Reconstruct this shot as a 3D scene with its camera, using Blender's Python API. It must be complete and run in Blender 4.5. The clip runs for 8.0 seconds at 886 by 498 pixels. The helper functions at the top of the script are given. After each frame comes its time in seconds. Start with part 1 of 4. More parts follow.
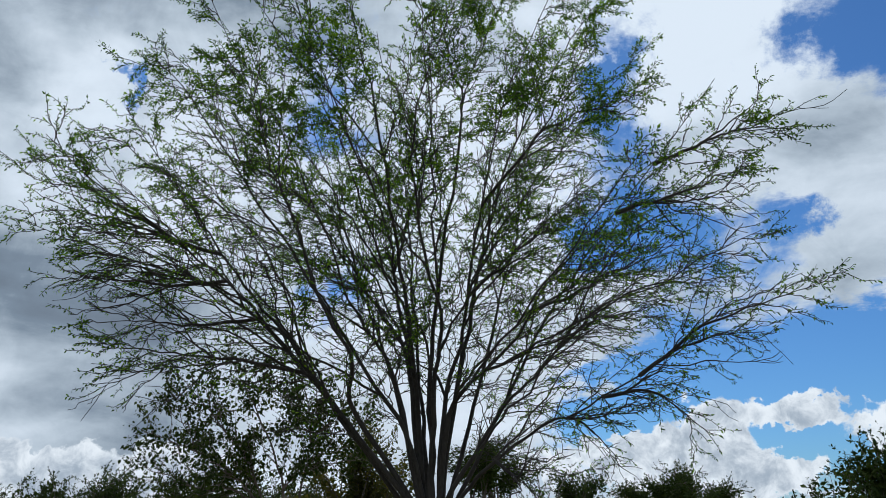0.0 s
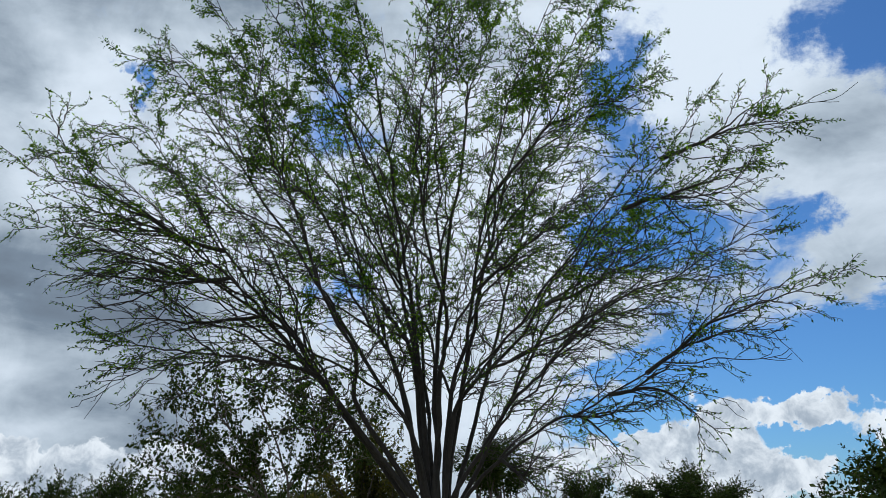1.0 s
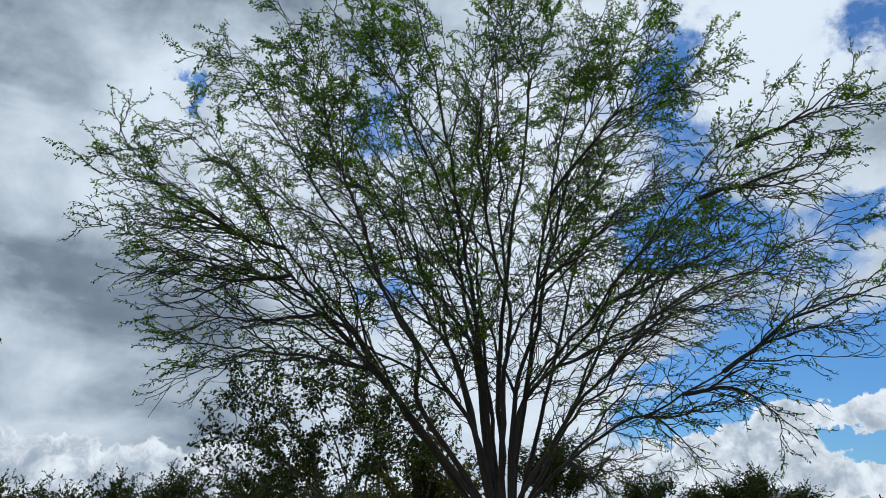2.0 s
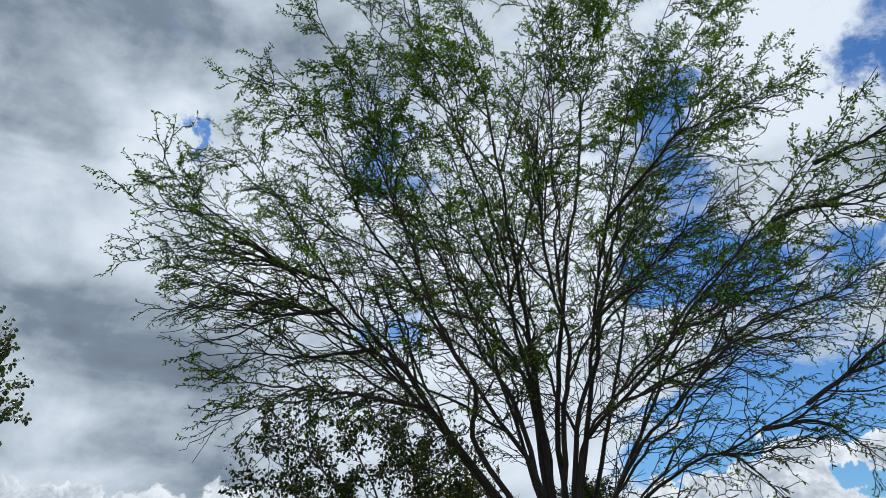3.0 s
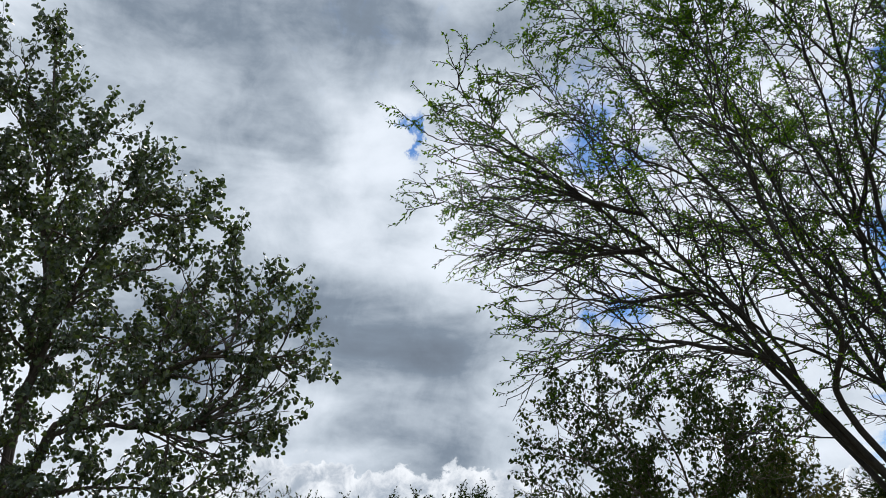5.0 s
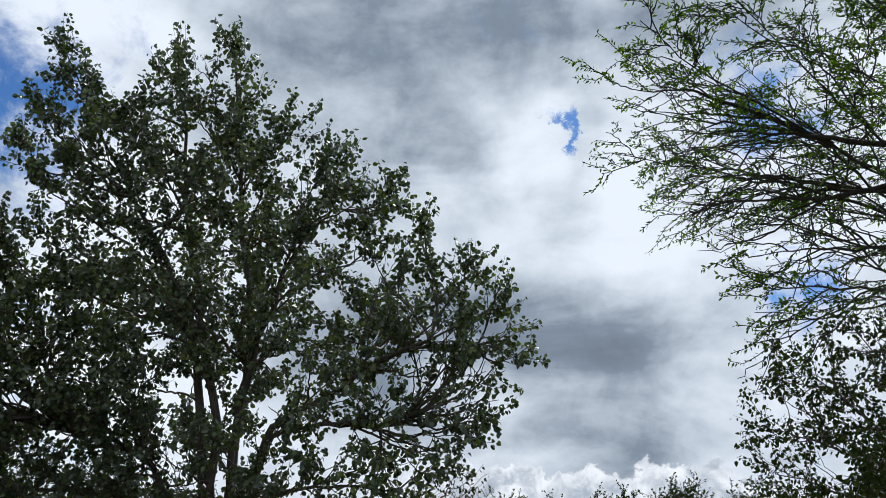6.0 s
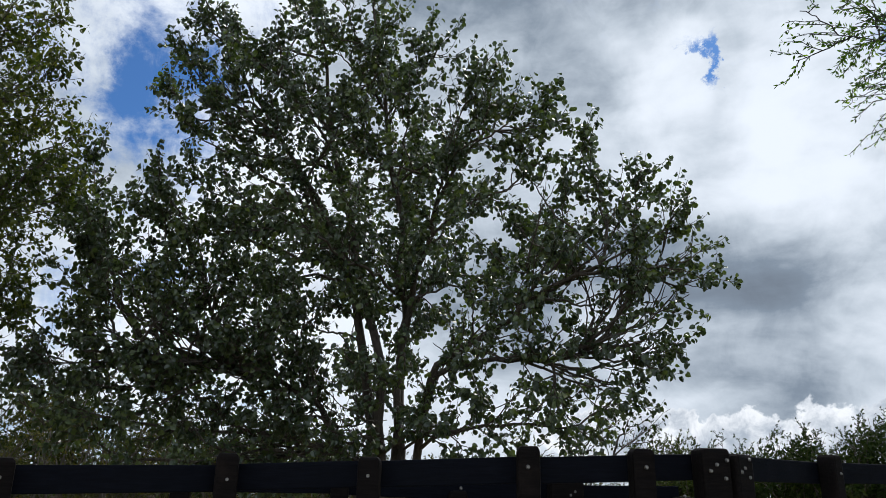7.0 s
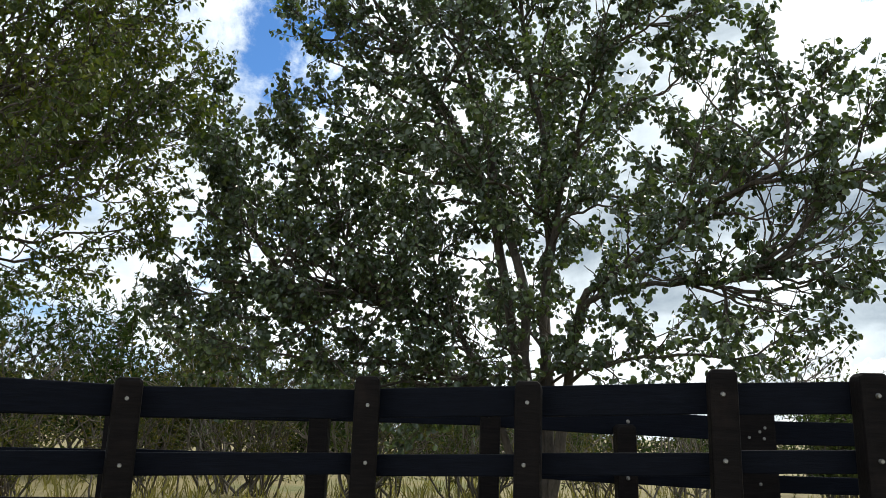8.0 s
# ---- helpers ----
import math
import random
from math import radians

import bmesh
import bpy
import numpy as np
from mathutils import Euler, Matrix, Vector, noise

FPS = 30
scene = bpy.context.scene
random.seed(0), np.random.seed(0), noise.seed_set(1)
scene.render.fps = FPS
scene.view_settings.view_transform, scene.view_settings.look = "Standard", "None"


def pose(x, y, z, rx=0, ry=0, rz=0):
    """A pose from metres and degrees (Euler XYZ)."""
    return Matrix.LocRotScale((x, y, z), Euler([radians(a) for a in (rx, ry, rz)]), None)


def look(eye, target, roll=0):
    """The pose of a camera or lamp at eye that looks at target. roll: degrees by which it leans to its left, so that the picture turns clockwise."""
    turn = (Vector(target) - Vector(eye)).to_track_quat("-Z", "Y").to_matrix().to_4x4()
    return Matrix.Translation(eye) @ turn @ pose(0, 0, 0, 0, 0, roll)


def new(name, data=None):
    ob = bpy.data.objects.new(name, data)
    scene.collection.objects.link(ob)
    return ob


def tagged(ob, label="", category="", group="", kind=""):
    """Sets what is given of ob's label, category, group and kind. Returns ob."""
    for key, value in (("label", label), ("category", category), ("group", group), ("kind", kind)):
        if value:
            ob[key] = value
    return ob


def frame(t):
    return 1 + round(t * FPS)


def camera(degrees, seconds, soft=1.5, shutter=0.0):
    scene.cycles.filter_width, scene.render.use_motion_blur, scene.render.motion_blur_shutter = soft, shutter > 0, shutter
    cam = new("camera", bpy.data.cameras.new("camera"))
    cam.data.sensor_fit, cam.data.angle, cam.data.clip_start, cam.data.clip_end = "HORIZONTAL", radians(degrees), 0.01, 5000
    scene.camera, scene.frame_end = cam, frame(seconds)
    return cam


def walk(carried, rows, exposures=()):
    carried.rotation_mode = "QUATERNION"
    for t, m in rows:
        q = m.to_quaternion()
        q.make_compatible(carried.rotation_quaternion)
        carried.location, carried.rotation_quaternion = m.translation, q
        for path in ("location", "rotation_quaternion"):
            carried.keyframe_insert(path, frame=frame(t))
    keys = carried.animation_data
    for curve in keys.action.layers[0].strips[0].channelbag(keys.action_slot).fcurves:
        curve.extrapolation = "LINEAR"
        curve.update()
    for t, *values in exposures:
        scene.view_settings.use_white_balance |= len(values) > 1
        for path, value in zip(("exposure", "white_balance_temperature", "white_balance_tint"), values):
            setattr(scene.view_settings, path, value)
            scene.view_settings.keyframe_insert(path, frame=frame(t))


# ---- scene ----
cam = camera(59.7, 8.0, soft=0.4)
PATH = [
    (0, (0.006, 0.014, 1.471), (0.017, 1.894, 2.154), -1.0),
    (0.5, (0.02, 0.043, 1.471), (0.029, 1.922, 2.155), -1.1),
    (1, (0.025, 0.098, 1.468), (0.019, 1.978, 2.149), -0.9),
    (1.5, (0.015, 0.225, 1.455), (-0.088, 2.106, 2.129), 0.3),
    (1.7, (-0.025, 0.285, 1.462), (-0.148, 2.163, 2.141), 0.1),
    (2.8, (-0.718, 0.737, 1.571), (-0.853, 2.594, 2.3), -0.5),
    (3, (-0.826, 0.854, 1.558), (-0.963, 2.69, 2.339), -1.0),
    (3.5, (-1.072, 1.138, 1.566), (-1.231, 2.964, 2.368), -2.0),
    (4, (-1.414, 1.371, 1.539), (-1.646, 3.201, 2.312), -2.0),
    (4.5, (-1.757, 1.661, 1.519), (-2.208, 3.459, 2.27), 0.1),
    (4.7, (-1.898, 1.763, 1.522), (-2.456, 3.533, 2.268), 1.0),
    (5.8, (-2.532, 2.187, 1.429), (-3.497, 3.779, 2.161), 0.6),
    (6, (-2.645, 2.284, 1.44), (-3.705, 3.812, 2.176), 0.5),
    (6.5, (-2.919, 2.458, 1.434), (-4.116, 3.893, 2.147), -0.8),
    (6.8, (-3.13, 2.59, 1.428), (-4.417, 3.98, 2.071), 0.4),
    (7, (-3.251, 2.654, 1.425), (-4.61, 3.989, 2.033), 0.6),
    (7.5, (-3.537, 2.848, 1.422), (-5.077, 3.97, 2.03), 2.2),
    (8, (-3.856, 3.009, 1.372), (-5.456, 4.115, 1.838), 1.6),
]
walk(cam, [(t, look(eye, target, roll)) for t, eye, target, roll in PATH], [(0.0, -0.1, 6120, 7), (1.7, -0.1, 6130, 7), (3.5, -0.03, 6350, 9), (4.7, 0.05, 6450, 10), (6.0, 0.05, 6350, 10), (7.0, 0.1, 6400, 10), (7.5, 0.36, 6500, 10), (8.0, 0.76, 6750, 6)])


# ---- world: blue sky behind broken cloud ----
SUN_AZ, SUN_EL = -12.0, 52.0


class Nodes:
    """Short hand for building a node tree."""

    def __init__(self, tree):
        self.tree = tree
        tree.nodes.clear()

    def add(self, kind, *inputs):
        n = self.tree.nodes.new(kind)
        for i, value in enumerate(inputs):
            self.put(n, i, value)
        return n

    def put(self, n, i, value):
        if value is None:
            return
        if hasattr(value, "is_output"):
            self.tree.links.new(value, n.inputs[i])
        else:
            n.inputs[i].default_value = value

    def math(self, op, a, b=None, c=None, clamp=False):
        n = self.add("ShaderNodeMath", a, b, c)
        n.operation, n.use_clamp = op, clamp
        return n.outputs[0]

    def step(self, x, lo, hi):
        n = self.add("ShaderNodeMapRange", x, lo, hi, 0.0, 1.0)
        n.interpolation_type = "SMOOTHSTEP"
        return n.outputs[0]

    def noise(self, vec, scale, detail=4.0, rough=0.5, distortion=0.0):
        n = self.add("ShaderNodeTexNoise")
        self.put(n, "Vector", vec)
        for key, value in (("Scale", scale), ("Detail", detail), ("Roughness", rough), ("Distortion", distortion)):
            n.inputs[key].default_value = value
        return n.outputs[0]

    def mix(self, fac, a, b, blend="MIX"):
        n = self.tree.nodes.new("ShaderNodeMix")
        n.data_type, n.blend_type = "RGBA", blend
        self.put(n, 0, fac)
        self.put(n, 6, a)
        self.put(n, 7, b)
        return n.outputs[2]


world = bpy.data.worlds.new("sky")
scene.world = world
world.use_nodes = True
w = Nodes(world.node_tree)
way = w.add("ShaderNodeTexCoord").outputs["Generated"]
xyz = w.add("ShaderNodeSeparateXYZ", way).outputs
azimuth = w.math("MULTIPLY", w.math("ARCTAN2", xyz[0], xyz[1]), 57.2958)
elevation = w.math("MULTIPLY", w.math("ARCSINE", xyz[2]), 57.2958)
# cloud texture lies on a flat layer overhead, so it closes up towards the horizon
flat = w.math("ADD", w.math("MAXIMUM", xyz[2], 0.0), 0.16)
layer = w.add("ShaderNodeCombineXYZ", w.math("DIVIDE", xyz[0], flat), w.math("DIVIDE", xyz[1], flat), xyz[2]).outputs[0]
billow = w.noise(layer, 2.3, 10.0, 0.6, 0.35)
puff = w.noise(way, 16.0, 10.0, 0.64, 0.5)
heapy = w.noise(way, 34.0, 8.0, 0.6, 0.3)
squat = w.add("ShaderNodeCombineXYZ", xyz[0], xyz[1], w.math("MULTIPLY", xyz[2], 2.2)).outputs[0]
wisp = w.noise(squat, 2.4, 6.0, 0.55, 0.2)
soft_billow = w.noise(squat, 4.6, 6.0, 0.5, 0.5)
sway_a = w.math("MULTIPLY", w.math("SUBTRACT", w.noise(way, 9.0, 10.0, 0.68), 0.5), 17.0)
sway_e = w.math("MULTIPLY", w.math("SUBTRACT", w.noise(layer, 4.1, 10.0, 0.66), 0.5), 10.0)
az_w, el_w = w.math("ADD", azimuth, sway_a), w.math("ADD", elevation, sway_e)


puff_a = w.math("MULTIPLY_ADD", w.math("SUBTRACT", w.noise(way, 26.0, 6.0, 0.55), 0.5), 7.0, azimuth)
puff_e = w.math("MULTIPLY_ADD", w.math("SUBTRACT", w.noise(way, 31.0, 6.0, 0.55, 0.2), 0.5), 4.5, elevation)


soft_a = w.math("MULTIPLY_ADD", w.math("SUBTRACT", w.noise(way, 6.0, 4.0, 0.5), 0.5), 18.0, azimuth)
soft_e = w.math("MULTIPLY_ADD", w.math("SUBTRACT", w.noise(squat, 5.0, 4.0, 0.5), 0.5), 9.0, elevation)


def bank(total, az, el, wide, high, amount, edge=(az_w, el_w)):
    """Adds a soft-edged bank (or, if negative, a gap) of cloud round a direction."""
    a = w.math("POWER", w.math("DIVIDE", w.math("SUBTRACT", edge[0], az), wide), 2.0)
    e = w.math("POWER", w.math("DIVIDE", w.math("SUBTRACT", edge[1], el), high), 2.0)
    bell = w.math("EXPONENT", w.math("MULTIPLY", w.math("ADD", a, e), -0.8))
    return w.math("MULTIPLY_ADD", bell, amount, total)


cover = w.math("MULTIPLY_ADD", w.math("SUBTRACT", billow, 0.5), 1.6, 0.78)
cover = w.math("MULTIPLY_ADD", w.math("SUBTRACT", puff, 0.5), 1.3, cover)
for gap in ((-10, 31.5, 3, 2.2), (-6, 27.5, 4.5, 2.0), (-8.5, 17.5, 1.8, 4), (6.5, 29, 3, 2), (15.5, 27, 3, 3)):
    cover = bank(cover, *gap, -0.58)
for gap in ((13, 20.5, 3.2, 2.4), (18.5, 19.5, 3.6, 2.6), (26, 19.5, 2.6, 2.4), (15, 33, 3, 2.2), (33, 30, 7, 3.0), (-23.7, 29.5, 0.8, 1.5)):
    cover = bank(cover, *gap, -0.95)
for gap in ((27, 10.6, 12, 3.6), (13.5, 8.5, 3.2, 2.2), (24, 6, 11, 3.5)):
    cover = bank(cover, *gap, -1.1)
cover = bank(cover, -68.5, 27.5, 4.5, 4.5, -0.85)
for heap in ((24, 33, 4, 5), (28, 25.5, 5, 3.5), (31, 17.5, 5, 4), (2, 22, 6, 7), (4, 10.5, 7, 5), (12, 14, 5, 3), (9, 33, 4, 3)):
    cover = bank(cover, *heap, 0.7)
for heap in ((-25, 17, 16, 18), (-46, 22, 12, 18)):
    cover = bank(cover, *heap, 0.5)
cloud = w.step(cover, 0.16, 0.86)

gloom = w.math("MULTIPLY_ADD", w.math("SUBTRACT", soft_billow, 0.5), 0.85, 0.22)
gloom = w.math("MULTIPLY_ADD", w.math("SUBTRACT", wisp, 0.5), 0.6, gloom)
gloom = w.math("MULTIPLY_ADD", w.math("SUBTRACT", puff, 0.5), 0.30, gloom)
gloom = w.math("MULTIPLY_ADD", w.math("SUBTRACT", w.noise(squat, 11.0, 7.0, 0.58, 0.3), 0.5), 0.24, gloom)
for shade in ((-19, 37.5, 12, 3.6), (-36, 37.5, 16, 4.5), (-24, 15, 13, 3.0)):
    gloom = bank(gloom, *shade, 0.24, (soft_a, soft_e))
for shade in ((-26, 8.4, 10, 2.0), (-30, 17, 9, 3.0), (-38, 29, 11, 4), (29, 26, 5, 2.0), (-42, 15, 8, 4), (29, 16, 5, 2), (-25, 7.0, 9, 2.2), (-24, 11.5, 9, 2.0)):
    gloom = bank(gloom, *shade, 0.13, (soft_a, soft_e))
for glare in ((-19.5, 26, 4.0, 5.5), (-29, 29, 3.0, 3), (0, 22, 13, 12), (22, 33, 7, 5), (-60, 12, 9, 8), (-62, 35, 8, 4)):
    gloom = bank(gloom, *glare, -0.34, (soft_a, soft_e))
gloom = w.step(gloom, -0.1, 0.95)
ramp = w.add("ShaderNodeValToRGB", gloom)
stops = ramp.color_ramp.elements
stops[0].position, stops[0].color = 0.0, (0.82, 0.88, 0.96, 1)
stops[1].position, stops[1].color = 1.0, (0.135, 0.160, 0.200, 1)
for where, shade in ((0.3, (0.52, 0.585, 0.66, 1)), (0.62, (0.225, 0.277, 0.345, 1))):
    stops.new(where).color = shade
# far heaped clouds low over the horizon
heaps = w.math("MULTIPLY", w.math("SUBTRACT", heapy, 0.5), 0.7)
for heap in ((18.6, 5.4, 2.6, 2.9), (23.5, 7.0, 3.6, 0.9), (13.5, 5.3, 3.2, 0.9), (16, 2.8, 5, 1.5), (23.5, 3.2, 2.2, 1.2), (7, 4.2, 2.6, 1.5), (29.5, 5.2, 1.8, 1.6), (-26, 3.2, 7, 2.1), (-18, 3.4, 4, 2.3), (-33, 3.6, 6, 2.2)):
    heaps = bank(heaps, *heap, 0.85, (puff_a, puff_e))
heap_edge = w.step(heaps, 0.36, 0.50)
heap_tone = w.mix(w.step(w.math("ADD", heapy, w.math("MULTIPLY", heaps, 0.22)), 0.48, 0.92), (0.90, 0.93, 0.97, 1), (0.40, 0.46, 0.54, 1))
sky = w.add("ShaderNodeTexSky")
sky.sky_type, sky.sun_disc, sky.dust_density, sky.ozone_density = "NISHITA", False, 0.4, 3.0
sky.sun_elevation, sky.sun_rotation = radians(SUN_EL), radians(SUN_AZ)
blue = w.mix(1.0, sky.outputs[0], (0.042, 0.068, 0.096, 1), "MULTIPLY")
over = w.mix(heap_edge, w.mix(cloud, blue, ramp.outputs[0]), heap_tone)
out = w.add("ShaderNodeBackground", over, 1.0)
w.add("ShaderNodeOutputWorld", out.outputs[0])

sun = new("sun", bpy.data.lights.new("sun", "SUN"))
sun.data.energy, sun.data.angle, sun.data.color = 2.0, radians(3.0), (1.0, 0.95, 0.87)
a, e = radians(SUN_AZ), radians(SUN_EL)
sun.matrix_basis = look((0, 0, 60), Vector((0, 0, 60)) - Vector((math.sin(a) * math.cos(e), math.cos(a) * math.cos(e), math.sin(e))))


# ---- materials ----
def material(name):
    m = bpy.data.materials.new(name)
    m.use_nodes = True
    return m, Nodes(m.node_tree)


def foliage(name, dark, mid, light, shine=0.45, through_light=0.35, gloss=0.3):
    """Leaves: colour differs from leaf to leaf, and light passes through them."""
    m, n = material(name)
    geo = n.add("ShaderNodeNewGeometry")
    rnd = geo.outputs["Random Per Island"]
    big = n.noise(geo.outputs["Position"], 1.3, 2.0)
    pick = n.math("ADD", n.math("MULTIPLY", rnd, 0.7), n.math("MULTIPLY", n.math("SUBTRACT", big, 0.35), 1.0), clamp=True)
    ramp = n.add("ShaderNodeValToRGB", pick)
    el = ramp.color_ramp.elements
    el[0].position, el[0].color = 0.1, (*dark, 1)
    el[1].position, el[1].color = 0.95, (*light, 1)
    el.new(0.55).color = (*mid, 1)
    body = n.add("ShaderNodeBsdfPrincipled")
    n.put(body, "Base Color", ramp.outputs[0])
    body.inputs["Roughness"].default_value = shine
    body.inputs["Specular IOR Level"].default_value = gloss
    glow = n.add("ShaderNodeBsdfTranslucent", n.mix(1.0, ramp.outputs[0], (1.5, 1.7, 0.7, 1), "MULTIPLY"))
    both = n.add("ShaderNodeMixShader", through_light, body.outputs[0], glow.outputs[0])
    n.add("ShaderNodeOutputMaterial", both.outputs[0])
    return m


def bark(name, dark, light, scale=14.0, bump=0.5):
    m, n = material(name)
    co = n.add("ShaderNodeTexCoord").outputs["Object"]
    stretch = n.add("ShaderNodeMapping", co)
    stretch.inputs["Scale"].default_value = (1, 1, 0.28)
    grain = n.noise(stretch.outputs[0], scale * 2.2, 6.0, 0.65, 0.6)
    patch = n.noise(co, scale * 0.25, 3.0)
    fac = n.math("ADD", n.math("MULTIPLY", grain, 0.65), n.math("MULTIPLY", patch, 0.45), clamp=True)
    body = n.add("ShaderNodeBsdfPrincipled")
    n.put(body, "Base Color", n.mix(n.step(fac, 0.3, 0.75), (*dark, 1), (*light, 1)))
    body.inputs["Roughness"].default_value = 0.9
    b = n.add("ShaderNodeBump")
    b.inputs["Strength"].default_value, b.inputs["Distance"].default_value = bump, 0.02
    n.put(b, "Height", grain)
    n.put(body, "Normal", b.outputs[0])
    n.add("ShaderNodeOutputMaterial", body.outputs[0])
    return m


LEAF_FINE = foliage("feathery_leaf", (0.018, 0.040, 0.007), (0.048, 0.098, 0.011), (0.16, 0.26, 0.02), 0.6, 0.55, 0.15)
LEAF_BROAD = foliage("broad_leaf", (0.027, 0.044, 0.021), (0.050, 0.076, 0.033), (0.125, 0.165, 0.046), 0.33, 0.25, 0.85)
LEAF_SPREAD = foliage("spreading_leaf", (0.034, 0.050, 0.015), (0.068, 0.090, 0.020), (0.15, 0.155, 0.03), 0.5, 0.34, 0.3)
LEAF_OLIVE = foliage("olive_leaf", (0.028, 0.036, 0.011), (0.062, 0.066, 0.016), (0.14, 0.11, 0.026), 0.6, 0.28, 0.2)
LEAF_SHRUB = foliage("shrub_leaf", (0.018, 0.032, 0.009), (0.034, 0.056, 0.013), (0.070, 0.090, 0.022), 0.8, 0.10, 0.08)
LEAF_PALE = foliage("pale_shrub_leaf", (0.035, 0.055, 0.016), (0.065, 0.09, 0.024), (0.13, 0.145, 0.04), 0.75, 0.14, 0.12)
GRASS = foliage("dry_grass_blade", (0.09, 0.085, 0.03), (0.19, 0.165, 0.06), (0.30, 0.25, 0.10), 0.8, 0.3, 0.1)
BARK_GREY = bark("grey_bark", (0.010, 0.009, 0.008), (0.042, 0.037, 0.033))
BARK_BROWN = bark("brown_bark", (0.025, 0.021, 0.017), (0.125, 0.102, 0.084))
TWIG_DRY = bark("dry_twig", (0.05, 0.042, 0.035), (0.15, 0.128, 0.105), 20.0, 0.2)


def ground_material():
    m, n = material("dry_grass_ground")
    co = n.add("ShaderNodeNewGeometry").outputs["Position"]
    fine = n.noise(co, 9.0, 8.0, 0.7)
    clump = n.noise(co, 0.45, 5.0, 0.6, 0.5)
    field = n.noise(co, 0.035, 3.0, 0.5)
    straw = n.mix(fine, (0.14, 0.115, 0.055, 1), (0.33, 0.27, 0.13, 1))
    green = n.mix(fine, (0.045, 0.07, 0.018, 1), (0.13, 0.16, 0.045, 1))
    fac = n.step(n.math("ADD", n.math("MULTIPLY", clump, 0.7), n.math("MULTIPLY", field, 0.5)), 0.58, 0.9)
    body = n.add("ShaderNodeBsdfPrincipled")
    n.put(body, "Base Color", n.mix(fac, straw, green))
    body.inputs["Roughness"].default_value = 0.95
    b = n.add("ShaderNodeBump")
    b.inputs["Strength"].default_value, b.inputs["Distance"].default_value = 0.7, 0.05
    n.put(b, "Height", fine)
    n.put(body, "Normal", b.outputs[0])
    n.add("ShaderNodeOutputMaterial", body.outputs[0])
    return m


def board_material(name, deep, pale, worn):
    """Dark recycled-plastic or creosoted timber: nearly black, brown where worn, faint long grain."""
    m, n = material(name)
    co = n.add("ShaderNodeTexCoord").outputs["Object"]
    rnd = n.add("ShaderNodeObjectInfo").outputs["Random"]
    moved = n.add("ShaderNodeVectorMath", co, n.add("ShaderNodeCombineXYZ", n.math("MULTIPLY", rnd, 37.0), 0.0, 0.0).outputs[0]).outputs[0]
    stretch = n.add("ShaderNodeMapping", moved)
    stretch.inputs["Scale"].default_value = (1.0, 9.0, 9.0)
    grain = n.noise(stretch.outputs[0], 7.0, 7.0, 0.65, 0.4)
    wear = n.noise(moved, 3.0, 6.0, 0.6)
    base = n.mix(n.step(grain, 0.35, 0.75), deep, pale)
    base = n.mix(n.step(wear, 0.55, 0.8), base, worn)
    body = n.add("ShaderNodeBsdfPrincipled")
    n.put(body, "Base Color", base)
    n.put(body, "Roughness", n.math("MULTIPLY_ADD", wear, 0.3, 0.55))
    body.inputs["Specular IOR Level"].default_value = 0.10
    b = n.add("ShaderNodeBump")
    b.inputs["Strength"].default_value, b.inputs["Distance"].default_value = 0.4, 0.008
    n.put(b, "Height", grain)
    n.put(body, "Normal", b.outputs[0])
    n.add("ShaderNodeOutputMaterial", body.outputs[0])
    return m


def steel_material():
    m, n = material("galvanised_steel")
    body = n.add("ShaderNodeBsdfPrincipled")
    co = n.add("ShaderNodeTexCoord").outputs["Object"]
    n.put(body, "Base Color", n.mix(n.noise(co, 300.0, 3.0), (0.16, 0.15, 0.14, 1), (0.42, 0.41, 0.40, 1)))
    body.inputs["Metallic"].default_value, body.inputs["Roughness"].default_value = 0.7, 0.45
    n.add("ShaderNodeOutputMaterial", body.outputs[0])
    return m


GROUND, STEEL = ground_material(), steel_material()
BOARD = board_material("blue_black_board", (0.0022, 0.0032, 0.0070, 1), (0.0048, 0.0064, 0.0125, 1), (0.010, 0.011, 0.016, 1))
POST = board_material("brown_black_post", (0.0048, 0.0038, 0.0040, 1), (0.012, 0.0092, 0.0090, 1), (0.024, 0.017, 0.015, 1))


# ---- mesh helpers ----
def mesh_object(name, verts, faces, mat, parent=None, label="", smooth=False):
    me = bpy.data.meshes.new(name)
    me.from_pydata(verts, [], faces)
    me.materials.append(mat)
    if smooth:
        me.polygons.foreach_set("use_smooth", [True] * len(me.polygons))
    ob = new(name, me)
    ob.parent = parent
    return tagged(ob, label)


def part(name, bm, mat, parent, label=""):
    me = bpy.data.meshes.new(name)
    bm.to_mesh(me)
    bm.free()
    me.materials.append(mat)
    ob = new(name, me)
    ob.parent = parent
    return tagged(ob, label)


def unit(v):
    v = np.asarray(v, float)
    return v / (np.linalg.norm(v) + 1e-9)


